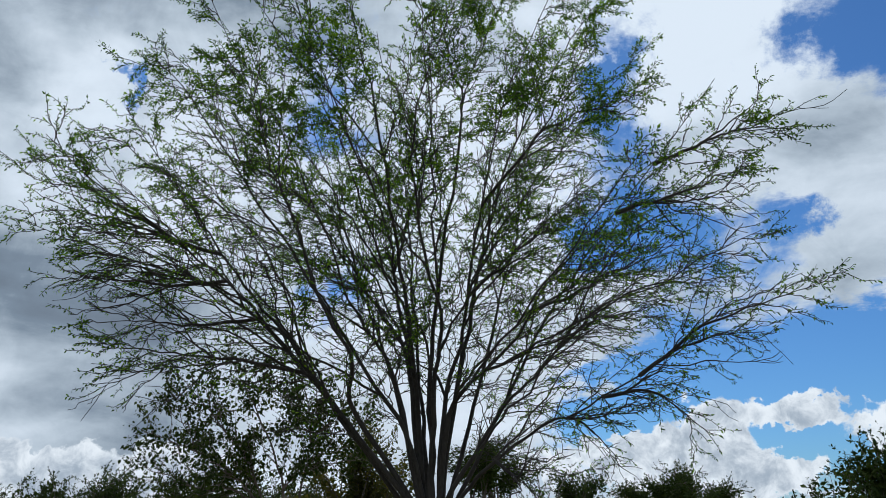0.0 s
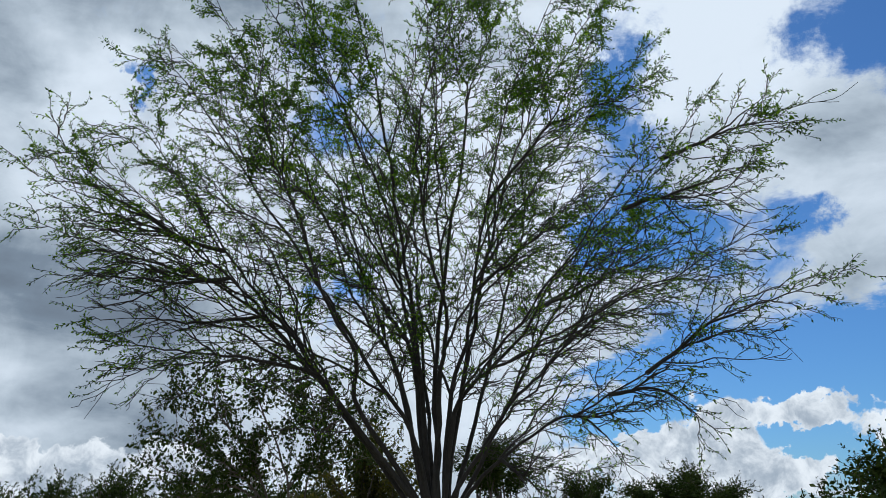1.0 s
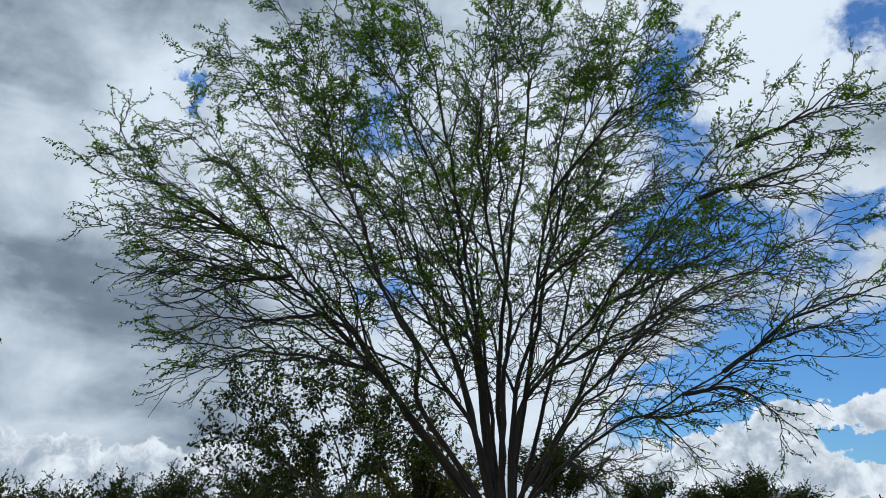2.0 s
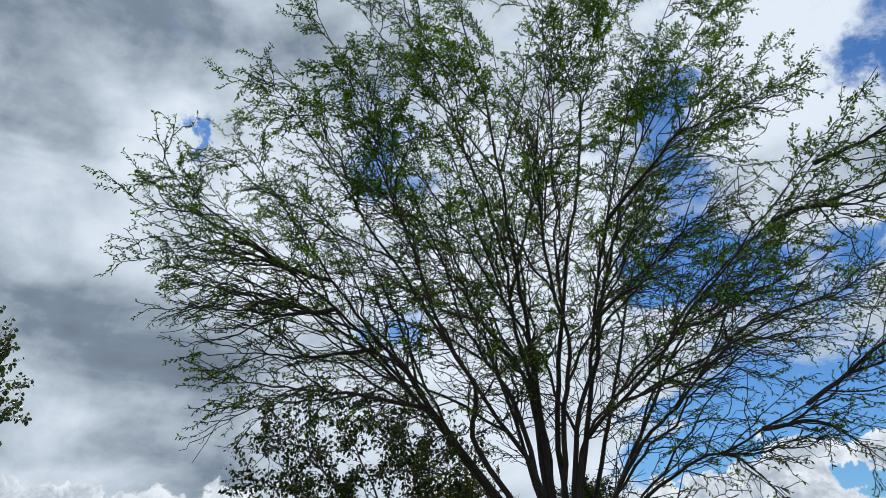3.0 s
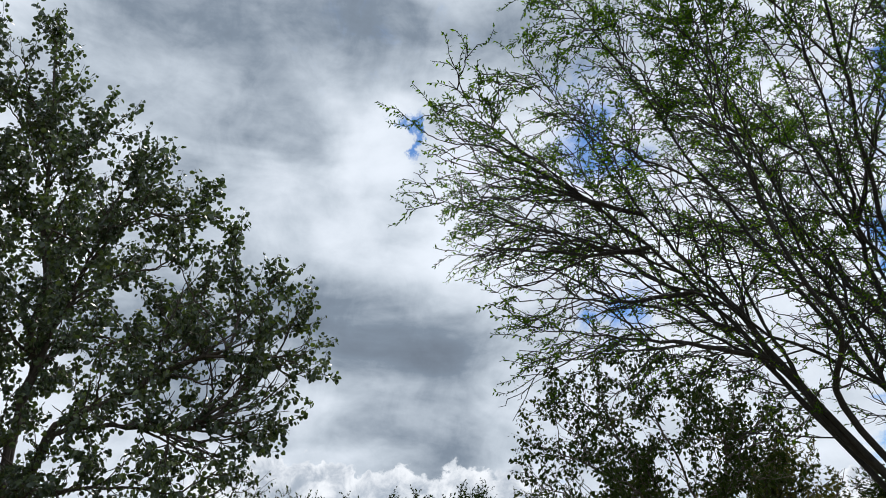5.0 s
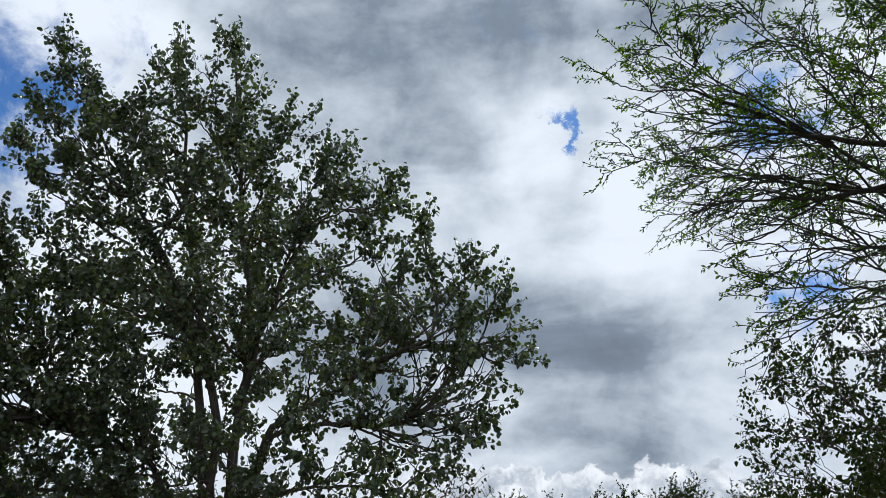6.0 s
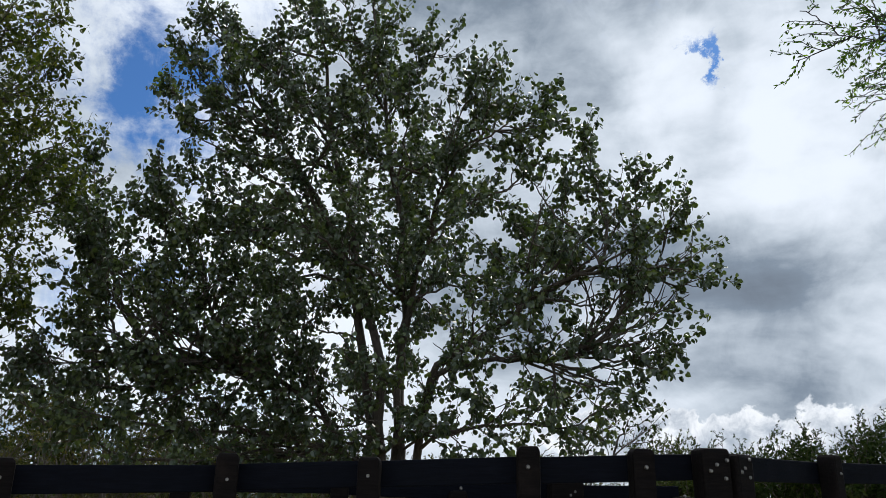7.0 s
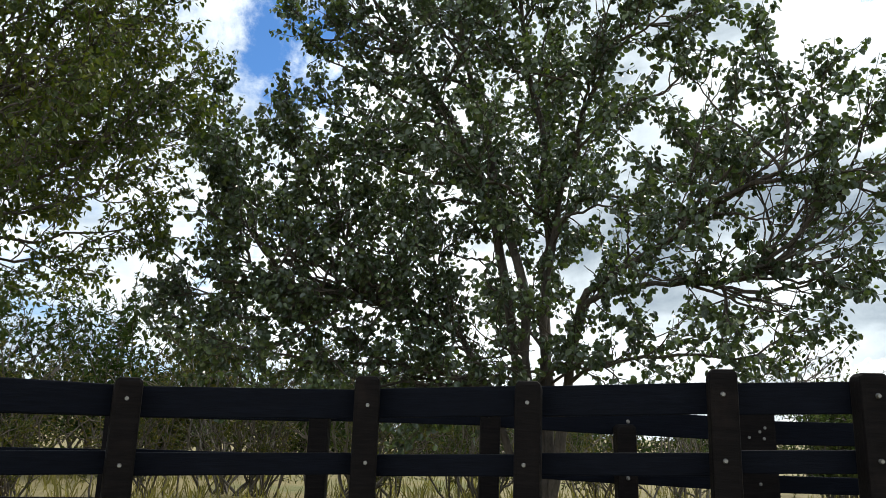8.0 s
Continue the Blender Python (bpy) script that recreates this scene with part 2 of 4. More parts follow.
class Wood:
    """Collects tapering tubes of one part."""

    def __init__(self):
        self.verts, self.faces, self.count = [], [], 0

    def tube(self, pts, radii, sides):
        n = len(pts)
        tan = np.gradient(pts, axis=0)
        tan /= np.linalg.norm(tan, axis=1, keepdims=True) + 1e-9
        ref = np.array([0.31, 0.95, 0.05]) if abs(tan[0][2]) > 0.6 else np.array([0.05, 0.1, 0.99])
        u = np.cross(tan, ref)
        u /= np.linalg.norm(u, axis=1, keepdims=True) + 1e-9
        v = np.cross(tan, u)
        ang = np.arange(sides) * 2 * np.pi / sides
        ring = u[:, None, :] * np.cos(ang)[None, :, None] + v[:, None, :] * np.sin(ang)[None, :, None]
        self.verts.append((pts[:, None, :] + ring * np.asarray(radii)[:, None, None]).reshape(-1, 3))
        i = np.arange(n - 1)[:, None] * sides
        j = np.arange(sides)[None, :]
        k = (j + 1) % sides
        quads = np.stack([i + j, i + k, i + sides + k, i + sides + j], -1).reshape(-1, 4) + self.count
        self.faces.append(quads)
        self.count += n * sides

    def build(self, name, mat, parent, origin, label=""):
        verts = np.concatenate(self.verts) - origin
        faces = np.concatenate(self.faces)
        return mesh_object(name, verts.tolist(), faces.tolist(), mat, parent, label, smooth=True)


class Leaves:
    """Collects leaves of one outline: base points, tip directions and sizes."""

    def __init__(self, outline, faces):
        self.outline, self.leaf_faces = np.array(outline, float), np.array(faces)
        self.at, self.tip, self.size = [], [], []

    def add(self, at, tip, size):
        self.at.append(at)
        self.tip.append(tip)
        self.size.append(size)

    def placed(self, rng):
        at, tip, size = np.array(self.at), np.array(self.tip), np.array(self.size)
        tip = tip / (np.linalg.norm(tip, axis=1, keepdims=True) + 1e-9)
        side = np.cross(tip, rng.normal(size=tip.shape))
        side /= np.linalg.norm(side, axis=1, keepdims=True) + 1e-9
        return at, tip, side, np.cross(side, tip), size

    def build(self, name, mat, parent, origin, rng, label="", loose=0, near=None):
        """One crown mesh; the given number of leaves closest to near become objects of their own under it."""
        at, tip, side, up, size = self.placed(rng)
        o = self.outline
        single = []
        if loose:
            order = np.argsort(np.linalg.norm(at - np.array(near), axis=1))
            single = [(at[i], tip[i], side[i], up[i], size[i]) for i in order[:loose]]
            at, tip, side, up, size = (v[order[loose:]] for v in (at, tip, side, up, size))
        verts = at[:, None, :] - origin + size[:, None, None] * (side[:, None, :] * o[None, :, 0:1] + tip[:, None, :] * o[None, :, 1:2] + up[:, None, :] * o[None, :, 2:3])
        faces = (self.leaf_faces[None] + (np.arange(len(at)) * len(o))[:, None, None]).reshape(-1, self.leaf_faces.shape[1])
        crown = mesh_object(name, verts.reshape(-1, 3).tolist(), faces.tolist(), mat, parent, label)
        if single:
            me = bpy.data.meshes.new("leaf")
            me.from_pydata(o.tolist(), [], self.leaf_faces.tolist())
            me.materials.append(mat)
        for p, t, s, u, k in single:
            leaf = new("leaf", me)
            leaf.parent = crown
            turn = Matrix((s * k, t * k, u * k)).transposed().to_4x4()
            leaf.matrix_basis = Matrix.Translation(Vector(p - origin)) @ turn
        return crown


def leaflet():
    """A slim feathery leaflet."""
    return Leaves([(0, 0, 0), (0.2, 0.42, 0.04), (0, 1.0, -0.08), (-0.2, 0.42, 0.04)], [(0, 1, 2, 3)])


def heart():
    """A broad rounded leaf with a short tip, folded a little along its midrib."""
    return Leaves(
        [(0, 0.04, 0), (0.30, 0.0, 0.09), (0.46, 0.32, 0.13), (0.36, 0.68, 0.06), (0, 0.96, -0.12), (-0.36, 0.68, 0.06), (-0.47, 0.32, 0.13), (-0.30, 0.0, 0.09)],
        [(0, 1, 2, 3, 4), (0, 4, 5, 6, 7)],
    )


def oval():
    """A smaller pointed leaf, folded along its midrib."""
    return Leaves(
        [(0, 0, 0), (0.34, 0.22, 0.08), (0.30, 0.62, 0.05), (0, 1.1, -0.10), (-0.30, 0.62, 0.05), (-0.34, 0.22, 0.08)],
        [(0, 1, 2, 3), (0, 3, 4, 5)],
    )


def blade():
    """A plain oval leaf."""
    return Leaves([(0, 0, 0), (0.24, 0.45, 0.04), (0, 1.0, -0.05), (-0.24, 0.45, 0.04)], [(0, 1, 2, 3)])


def bend(p0, d0, p1, d1, steps, rng, wobble):
    """A curved, slightly crooked way from p0 (leaving along d0) to p1 (arriving along d1)."""
    span = np.linalg.norm(p1 - p0)
    a, b = p0 + unit(d0) * span * 0.36, p1 - unit(d1) * span * 0.34
    t = np.linspace(0, 1, steps)[:, None]
    pts = (1 - t) ** 3 * p0 + 3 * t * (1 - t) ** 2 * a + 3 * t * t * (1 - t) * b + t**3 * p1
    crook = np.cumsum(rng.normal(size=(steps, 3)), axis=0)
    crook -= t * crook[-1]
    crook *= np.sin(np.pi * t) ** 0.5
    return pts + crook * wobble * span / steps


def turned(d, angle, rng):
    """d turned by angle (degrees) to a random side."""
    side = unit(np.cross(d, rng.normal(size=3)))
    return unit(d * math.cos(radians(angle)) + side * math.sin(radians(angle)))


def along(pts, s):
    """Point and heading at the share s of a way."""
    f = s * (len(pts) - 1)
    i = min(int(f), len(pts) - 2)
    return pts[i] + (pts[i + 1] - pts[i]) * (f - i), unit(pts[i + 1] - pts[i])


# ---- ground ----
def ground_height(x, y):
    """Flat round the pen, with a low hill beyond it and gentle swells far off."""
    r = np.hypot(x, y)
    hill = 4.0 * np.exp(-(((x + 78) / 34) ** 2 + ((y - 14) / 26) ** 2))
    return hill + np.clip((r - 60) / 400, 0, 1) * 3.0 * (np.sin(x / 130) * np.cos(y / 170) - 0.4)


def build_ground():
    rings = np.concatenate([np.linspace(0, 30, 16), np.geomspace(33, 4200, 44)])
    spokes = 120
    ang = np.arange(spokes) * 2 * np.pi / spokes
    x, y = np.outer(rings, np.cos(ang)).ravel(), np.outer(rings, np.sin(ang)).ravel()
    small = np.array([noise.noise((float(a) * 0.35, float(b) * 0.35, 0)) for a, b in zip(x, y)]) * 0.05
    z = ground_height(x, y) + small
    faces = []
    for i in range(len(rings) - 1):
        for j in range(spokes):
            k = (j + 1) % spokes
            if i == 0:
                faces.append((j, spokes + j, spokes + k))
            else:
                faces.append((i * spokes + j, (i + 1) * spokes + j, (i + 1) * spokes + k, i * spokes + k))
    z[:spokes] = z[0]
    ob = mesh_object("ground", np.stack([x, y, z], 1).tolist(), faces, GROUND, None, "dry straw-coloured pasture with green patches", smooth=True)
    tagged(ob, category="ground", kind="structure")


build_ground()


# ---- trees ----
def thing(name, at, label, category, group=""):
    ob = new(name)
    ob.location = at
    ob.empty_display_size = 0.3
    return tagged(ob, label, category, group)


def limb_way(guides, steps, rng, wobble):
    """A smooth, slightly crooked way that passes its guide points."""
    p = np.array(guides, float)
    p = np.concatenate([[2 * p[0] - p[1]], p, [2 * p[-1] - p[-2]]])
    per = max(3, round(steps / (len(p) - 3)))
    pts = []
    for i in range(len(p) - 3):
        for t in np.linspace(0, 1, per, endpoint=False):
            a, b, c, d = p[i : i + 4]
            pts.append(0.5 * (2 * b + (c - a) * t + (2 * a - 5 * b + 4 * c - d) * t * t + (3 * b - a - 3 * c + d) * t**3))
    pts = np.array(pts + [p[-2]])
    s = np.linspace(0, 1, len(pts))[:, None]
    crook = np.cumsum(rng.normal(size=pts.shape), axis=0)
    crook -= s * crook[-1]
    span = np.linalg.norm(pts[-1] - pts[0])
    return pts + crook * np.sin(np.pi * s) ** 0.5 * wobble * span / len(pts)


def feathery_tree():
    """The vase-shaped tree with many slender stems, thin twigs and fine leaves."""
    rng = np.random.default_rng(11)
    base = np.array([-0.1, 11.0, 0.0])
    tree = thing("feathery_tree", base, "tall many-stemmed tree with thin twigs and sparse feathery leaves", "tree")
    # stems from the fork: the places that each one passes, the last being its end
    left = [
        [(-1.07, 10.70, 2.54), (-1.77, 10.30, 3.47), (-2.58, 10.10, 4.37), (-3.25, 9.40, 4.91), (-4.00, 8.40, 5.38), (-4.54, 7.30, 5.85)],
        [(-1.35, 10.40, 2.96), (-2.32, 10.00, 4.14), (-2.91, 9.60, 4.93), (-3.38, 9.10, 5.69), (-4.11, 8.10, 6.87)],
        [(-1.19, 10.5, 2.92), (-1.22, 9.9, 3.54), (-1.51, 9.6, 4.21), (-1.99, 9.1, 5.51), (-2.39, 8.6, 6.79), (-3.2, 8.2, 8.7)],
        [(-0.47, 10.7, 2.68), (-0.99, 10.4, 3.52), (-1.98, 10.0, 4.98), (-2.56, 9.3, 5.77), (-3.22, 8.7, 6.78), (-3.77, 8.4, 7.44)],
        [(-0.58, 10.7, 3.22), (-0.99, 10.8, 3.96), (-1.42, 10.5, 4.8), (-1.99, 9.3, 6.26), (-2.9, 8.2, 8.6)],
    ]
    middle = [
        [(-0.52, 11.0, 3.67), (-1.08, 11.2, 4.66), (-1.42, 11.3, 5.7), (-1.88, 11.4, 7.02), (-2.46, 11.5, 9.26)],
        [(-0.46, 11.0, 4.08), (-0.57, 11.1, 4.98), (-0.79, 10.5, 5.92), (-1.25, 8.7, 6.58), (-2.1, 8.0, 8.4)],
        [(-0.35, 10.9, 3.6), (-0.5, 10.3, 5.2), (-0.75, 9.4, 6.6), (-1.1, 8.8, 8.0), (-1.3, 8.5, 9.2)],
        [(-0.15, 10.7, 3.06), (-0.02, 10.3, 4.23), (-0.21, 9.2, 5.68), (-0.14, 8.7, 6.57), (0.75, 8.0, 9.3)],
        [(-0.09, 10.9, 3.24), (0.15, 10.6, 4.81), (0.37, 9.8, 6.93), (0.23, 9.4, 7.7), (-0.8, 8.8, 9.9)],
        [(0.04, 10.7, 2.9), (0.42, 10.7, 4.24), (0.64, 10.1, 5.73), (0.92, 9.4, 6.87), (1.9, 8.7, 9.0)],
    ]
    right = [
        [(0.15, 10.6, 2.96), (0.61, 10.3, 3.47), (1.26, 10.0, 4.09), (1.66, 9.4, 4.67), (2.18, 8.6, 5.01), (3.51, 8.2, 6.73)],
        [(0.36, 10.6, 2.22), (0.92, 10.6, 3.06), (1.58, 10.6, 3.67), (2.35, 10.8, 4.92), (3.08, 10.4, 5.64), (4.53, 9.3, 5.49)],
        [(0.51, 10.6, 2.15), (1.19, 10.4, 2.73), (1.89, 10.0, 3.03), (3.07, 9.1, 3.57), (4.14, 8.6, 3.57)],
        [(0.28, 10.9, 3.32), (0.78, 10.8, 5.03), (1.12, 10.6, 6.58), (2.03, 10.3, 8.48), (2.8, 10.2, 9.45)],
    ]
    back = [
        [(-1.0, 11.5, 4.6), (-2.9, 12.2, 8.0)],
        [(-0.4, 11.7, 5.2), (-0.8, 12.7, 9.4)],
        [(0.9, 11.7, 5.0), (1.9, 12.7, 9.0)],
        [(1.7, 11.5, 4.6), (3.9, 12.2, 7.3)],
        [(-2.2, 10.9, 4.0), (-3.8, 10.2, 5.0), (-5.3, 9.2, 5.6)],
    ]
    # lesser limbs: where each leaves a stem, a place on its way, and its end
    low = [
        [(-1.77, 10.30, 3.46), (-3.08, 9.50, 3.56), (-4.14, 8.70, 3.58)],
        [(-2.36, 10.20, 4.12), (-3.27, 9.50, 3.99), (-4.05, 8.80, 3.82)],
        [(-2.85, 9.90, 4.59), (-3.63, 9.20, 4.39), (-4.45, 8.60, 4.41)],
        [(-2.91, 9.60, 4.93), (-3.71, 9.00, 5.03), (-4.47, 8.40, 4.95)],
        [(-3.25, 9.40, 4.91), (-4.05, 8.70, 5.37), (-4.76, 8.00, 5.35)],
        [(2.13, 9.9, 3.1), (2.6, 9.6, 3.0), (3.25, 9.4, 2.46)],
        [(0.65, 10.4, 2.2), (0.98, 10.2, 2.1), (1.27, 10.1, 2.84)],
        [(1.62, 10.2, 2.95), (1.85, 10.0, 2.7), (2.27, 9.8, 2.13)],
    ]
    high = [
        [(0.67, 10.1, 5.91), (1.5, 8.95, 6.4), (2.78, 8.4, 6.62)],
        [(1.76, 10.7, 3.77), (2.7, 11.0, 4.7), (4.83, 11.0, 5.39)],
        [(2.59, 9.5, 3.28), (3.4, 8.9, 3.8), (4.64, 8.6, 4.16)],
        [(1.26, 10.0, 4.09), (2.2, 10.3, 4.7), (3.62, 10.4, 5.37)],
        [(0.49, 10.5, 4.6), (1.3, 10.4, 5.35), (2.44, 10.2, 6.28)],
        [(2.27, 8.55, 5.05), (2.9, 8.4, 5.2), (3.75, 8.2, 5.38)],
        [(2.55, 8.35, 5.58), (3.3, 8.25, 5.8), (4.07, 8.1, 5.92)],
    ]
    trunk = Wood()
    leaves = leaflet()
    core = bend(base + (0, 0, -0.1), (0, 0, 1), base + (-0.05, -0.05, 1.7), (0, 0, 1), 9, rng, 0.05)
    trunk.tube(core, np.linspace(0.25, 0.17, 9) + np.array([0.1, 0.04] + [0] * 7), 14)
    trunk.build("trunk", BARK_GREY, tree, base)

    room, leaf_room = {}, {}

    def crowded(where, cell, most, counts):
        """Counts growth by cells of the crown, so that it stays evenly open."""
        key = tuple(np.floor(where / cell).astype(int))
        counts[key] = counts.get(key, 0) + 1
        return counts[key] > most

    def leafy(way_, p, ln):
        """Leaflets along a twig: few low down, thick tufts here and there higher up."""
        lush = noise.noise(Vector(p * 1.25)) + 0.5 * noise.noise(Vector(p * 2.9)) + 0.19 * (p[2] - 5.8) + 0.05 * np.hypot(p[0] + 0.1, p[1] - 11.0) - 0.1
        if lush < -0.55:
            return
        rich = lush > 0.34
        every = 0.0055 if rich else 0.026 if lush < 0.0 else 0.016
        for q in np.arange(0.1, 1.02, every / max(ln, 0.05)):
            at, hd = along(way_, min(q, 0.999))
            if crowded(at, 0.5, (620 if rich else 125) + 40 * max(0.0, at[2] - 5.0), leaf_room):
                continue
            ld = unit(turned(hd, rng.uniform(20, 75), rng) + np.array([0, 0, -0.2]))
            leaves.add(at + ld * rng.uniform(0, 0.05 if rich else 0.012), ld, rng.uniform(0.032, 0.058))

    def twig(wood, pts, start, stop, gap, reach, depth):
        length = np.linalg.norm(np.diff(pts, axis=0), axis=1).sum()
        for s in np.arange(start, stop, gap / max(length, 0.05)):
            s = min(0.99, s + rng.uniform(-0.3, 0.3) * gap / max(length, 0.05))
            p, d = along(pts, max(0.02, s))
            out = unit((p - base) * (1, 1, 0.1))
            nd = turned(d, rng.uniform(30, 72) if depth < 2 else rng.uniform(22, 60), rng)
            nd = unit(nd * (1, 1, 0.7) + out * 0.2)
            ln = reach * rng.uniform(0.4, 1.2) * (1.0 if depth > 1 else 1.15 - 0.8 * s)
            tip = p + nd * ln
            if depth >= 2 and crowded(tip, 0.5, 6 if tip[2] < 5.5 else 8 if tip[2] < 7 else 13, room):
                continue
            drop = np.array([0, 0, -0.10 * ln]) if depth >= 2 else np.zeros(3)
            steps = 4 if depth >= 2 else 9
            way_ = bend(p, nd, tip + drop, nd + out * 0.3 + drop, steps, rng, 0.3)
            r0 = 0.0052 if depth >= 2 else 0.0044 + 0.0044 * ln
            wood.tube(way_, np.linspace(r0, 0.0032 if depth >= 2 else 0.0036, steps), 3 if depth >= 2 else 5)
            if depth < 2:
                twig(wood, way_, 0.1, 1.0, 0.085, 0.36, 2)
            else:
                leafy(way_, p, ln)

    def crown_of(wood, fine, stem, thick, forks, first):
        """Forks and twigs of one stem."""
        length = np.linalg.norm(np.diff(stem, axis=0), axis=1).sum()
        ways = [(stem, first)]
        for s in rng.uniform(first, 0.75, forks):
            p, d = along(stem, s)
            nd = unit(turned(d, rng.uniform(14, 36), rng) + np.array([0, 0, 0.03]))
            ln = length * (1 - s) * rng.uniform(0.4, 0.78)
            spread = unit((p - base) * (1, 1, 0))
            fork = bend(p, nd, p + nd * ln + spread * ln * 0.14, nd + spread * 0.3, 16, rng, 0.22)
            wood.tube(fork, thick * 0.6 * (1 - s) * (1 - np.linspace(0, 1, 16)) ** 0.9 + 0.0032, 6)
            ways.append((fork, 0.12))
        for pts, start in ways:
            twig(fine, pts, start, 1.0, 0.19, 1.1, 1)

    def grow(stem, thick, forks, first):
        wood, fine = Wood(), Wood()
        wood.tube(stem, thick * (1 - np.linspace(0, 1, len(stem))) ** 1.35 + 0.004, 9)
        crown_of(wood, fine, stem, thick, forks, first)
        limb = wood.build("limb", BARK_GREY, tree, base)
        tagged(fine.build("twig_growth", BARK_GREY, limb, base), kind="stuff")

    stems = []
    for guides in left + middle + right + back:
        first = np.array(guides[0])
        foot, _ = along(core, rng.uniform(0.8, 0.99))
        foot = foot + unit((first - base) * (1, 1, 0)) * 0.09
        end = np.array(guides[-1]) + (np.array(guides[-2]) - np.array(guides[-1])) * (0.34 if abs(first[0]) > 0.3 else 0.06)
        stem = limb_way([foot, *guides[:-1], end], 30, rng, 0.1)
        length = np.linalg.norm(np.diff(stem, axis=0), axis=1).sum()
        stems.append(stem)
        grow(stem, 0.012 + 0.0034 * length, 4 if guides[-1][2] > 4 else 2, 0.2)
    joints = np.concatenate(stems)
    for guides in low + high:
        foot = joints[np.argmin(np.linalg.norm(joints - np.array(guides[0]), axis=1))]
        grow(limb_way([foot, guides[1], np.array(guides[2]) * 0.85 + np.array(guides[1]) * 0.15], 18, rng, 0.16), 0.026, 2, 0.12)
    tagged(leaves.build("crown", LEAF_FINE, tree, base, rng, "fine feathery green leaves"), kind="stuff")


def broad_tree(name, base, mains, ends, label, leaf_mat, seed, leaf_size, clump, fork_z, thick, side_gap=0.22, side_reach=1.0, bare=-0.42, fill=(), loose=0, pull=0.93, shoot_gap=0.09, most=9, rise=0.0, leaf=heart, spire=0.65, full=(-99, 1), upright=0.35):
    """A tree with several stems and broad leaves in upright, clustered shoots. fill: number, reach, lowest and highest of inner limbs."""
    rng = np.random.default_rng(seed)
    base = np.array(base, float)
    tree = thing(name, base, label, "tree")
    leaves = leaf()
    trunk = Wood()
    core = bend(base + (0, 0, -0.1), (0, 0, 1), base + (0.03, 0.02, fork_z), (0, 0, 1), 8, rng, 0.06)
    trunk.tube(core, np.linspace(thick * 1.5, thick, 8) + np.array([thick * 0.5, thick * 0.15] + [0] * 6), 12)
    trunk.build("trunk", BARK_BROWN, tree, base)
    mains = [np.array(guides, float) for guides in mains]
    ends = [np.array(end, float) for end in ends]
    middle = base * (1, 1, 0) + np.array([0, 0, 2.5])
    mains = [np.concatenate([guides[:-1], [middle + (guides[-1] - middle) * pull]]) for guides in mains]
    ends = [middle + (end - middle) * pull for end in ends]
    if fill:
        number, reach, lowest, highest = fill
        for k in range(number):
            az = 2.4 * k + rng.uniform(-0.4, 0.4)
            rad = reach * math.sqrt(rng.uniform(0.12, 1))
            ends.append(base + np.array([math.cos(az) * rad, math.sin(az) * rad, rng.uniform(lowest, highest - (highest - lowest) * 0.55 * (rad / reach) ** 2)]))

    room = {}

    def end_x(p, d, ln):
        return p[0] + d[0] * ln

    def end_z(p, d, ln):
        return p[2] + d[2] * ln - 3.8

    def shoot(wood, p, d, ln):
        """A leafy end shoot, unless that part of the crown is full."""
        key = tuple(np.floor((p + d * ln) / 0.45).astype(int))
        room[key] = room.get(key, 0) + 1
        if room[key] > most * (full[1] if end_x(p, d, ln) < full[0] and end_z(p, d, ln) < 0.6 else 1.0) * (1 + rise * max(-0.4, min(1.7, end_z(p, d, ln)))):
            return
        end = p + d * ln
        way_ = bend(p, d, end, unit(d + np.array([0, 0, 0.5])), 4, rng, 0.2)
        wood.tube(way_, np.linspace(0.0045, 0.002, 4), 3)
        for q in np.arange(0.08, 1.03, 1.0 / clump):
            at, hd = along(way_, min(q, 0.999))
            tip = unit(turned(hd, rng.uniform(40, 110), rng) + np.array([0, 0, -0.5]))
            stalk = rng.uniform(0.3, 0.8) * leaf_size
            leaves.add(at + tip * stalk, tip + np.array([0, 0, -0.5]) + rng.normal(size=3) * 0.4, leaf_size * rng.uniform(0.6, 1.2))

    def dress(wood, fine, stem, arrive, first):
        """Side branches with leafy shoots."""
        length = np.linalg.norm(np.diff(stem, axis=0), axis=1).sum()
        for s in np.arange(first, 1.0, side_gap / length):
            p, d = along(stem, min(0.99, s + rng.uniform(0, 0.04)))
            flat_out = unit((p - base) * (1, 1, 0))
            nd = unit(turned(d, rng.uniform(30, 70), rng) + np.array([0, 0, 0.12]) + flat_out * 0.2)
            ln = side_reach * rng.uniform(0.5, 1.2) * (1.2 - spire * s)
            side = bend(p, nd, p + nd * ln + np.array([0, 0, 0.08 * ln]), nd + np.array([0, 0, 0.35]), 8, rng, 0.25)
            wood.tube(side, np.linspace(0.004 + 0.006 * ln, 0.0035, 8), 5)
            for q in np.arange(0.15, 1.01, shoot_gap / ln):
                at, hd = along(side, min(0.99, q))
                lush = noise.noise(Vector(at * 0.9)) + 0.5 * noise.noise(Vector(at * 2.2)) + 0.12 * (at[2] - 3.4)
                if lush < bare:
                    continue
                shoot(fine, at, unit(turned(hd, rng.uniform(20, 60), rng) + np.array([0, 0, 0.25])), rng.uniform(0.14, 0.34))
        for k in range(6):
            shoot(fine, stem[-1], unit(turned(arrive, rng.uniform(5, 30), rng)), rng.uniform(0.2, 0.45))

    def finish(wood, fine):
        limb = wood.build("limb", BARK_BROWN, tree, base)
        if fine.count:
            tagged(fine.build("twig_growth", BARK_BROWN, limb, base), kind="stuff")

    trunks = []
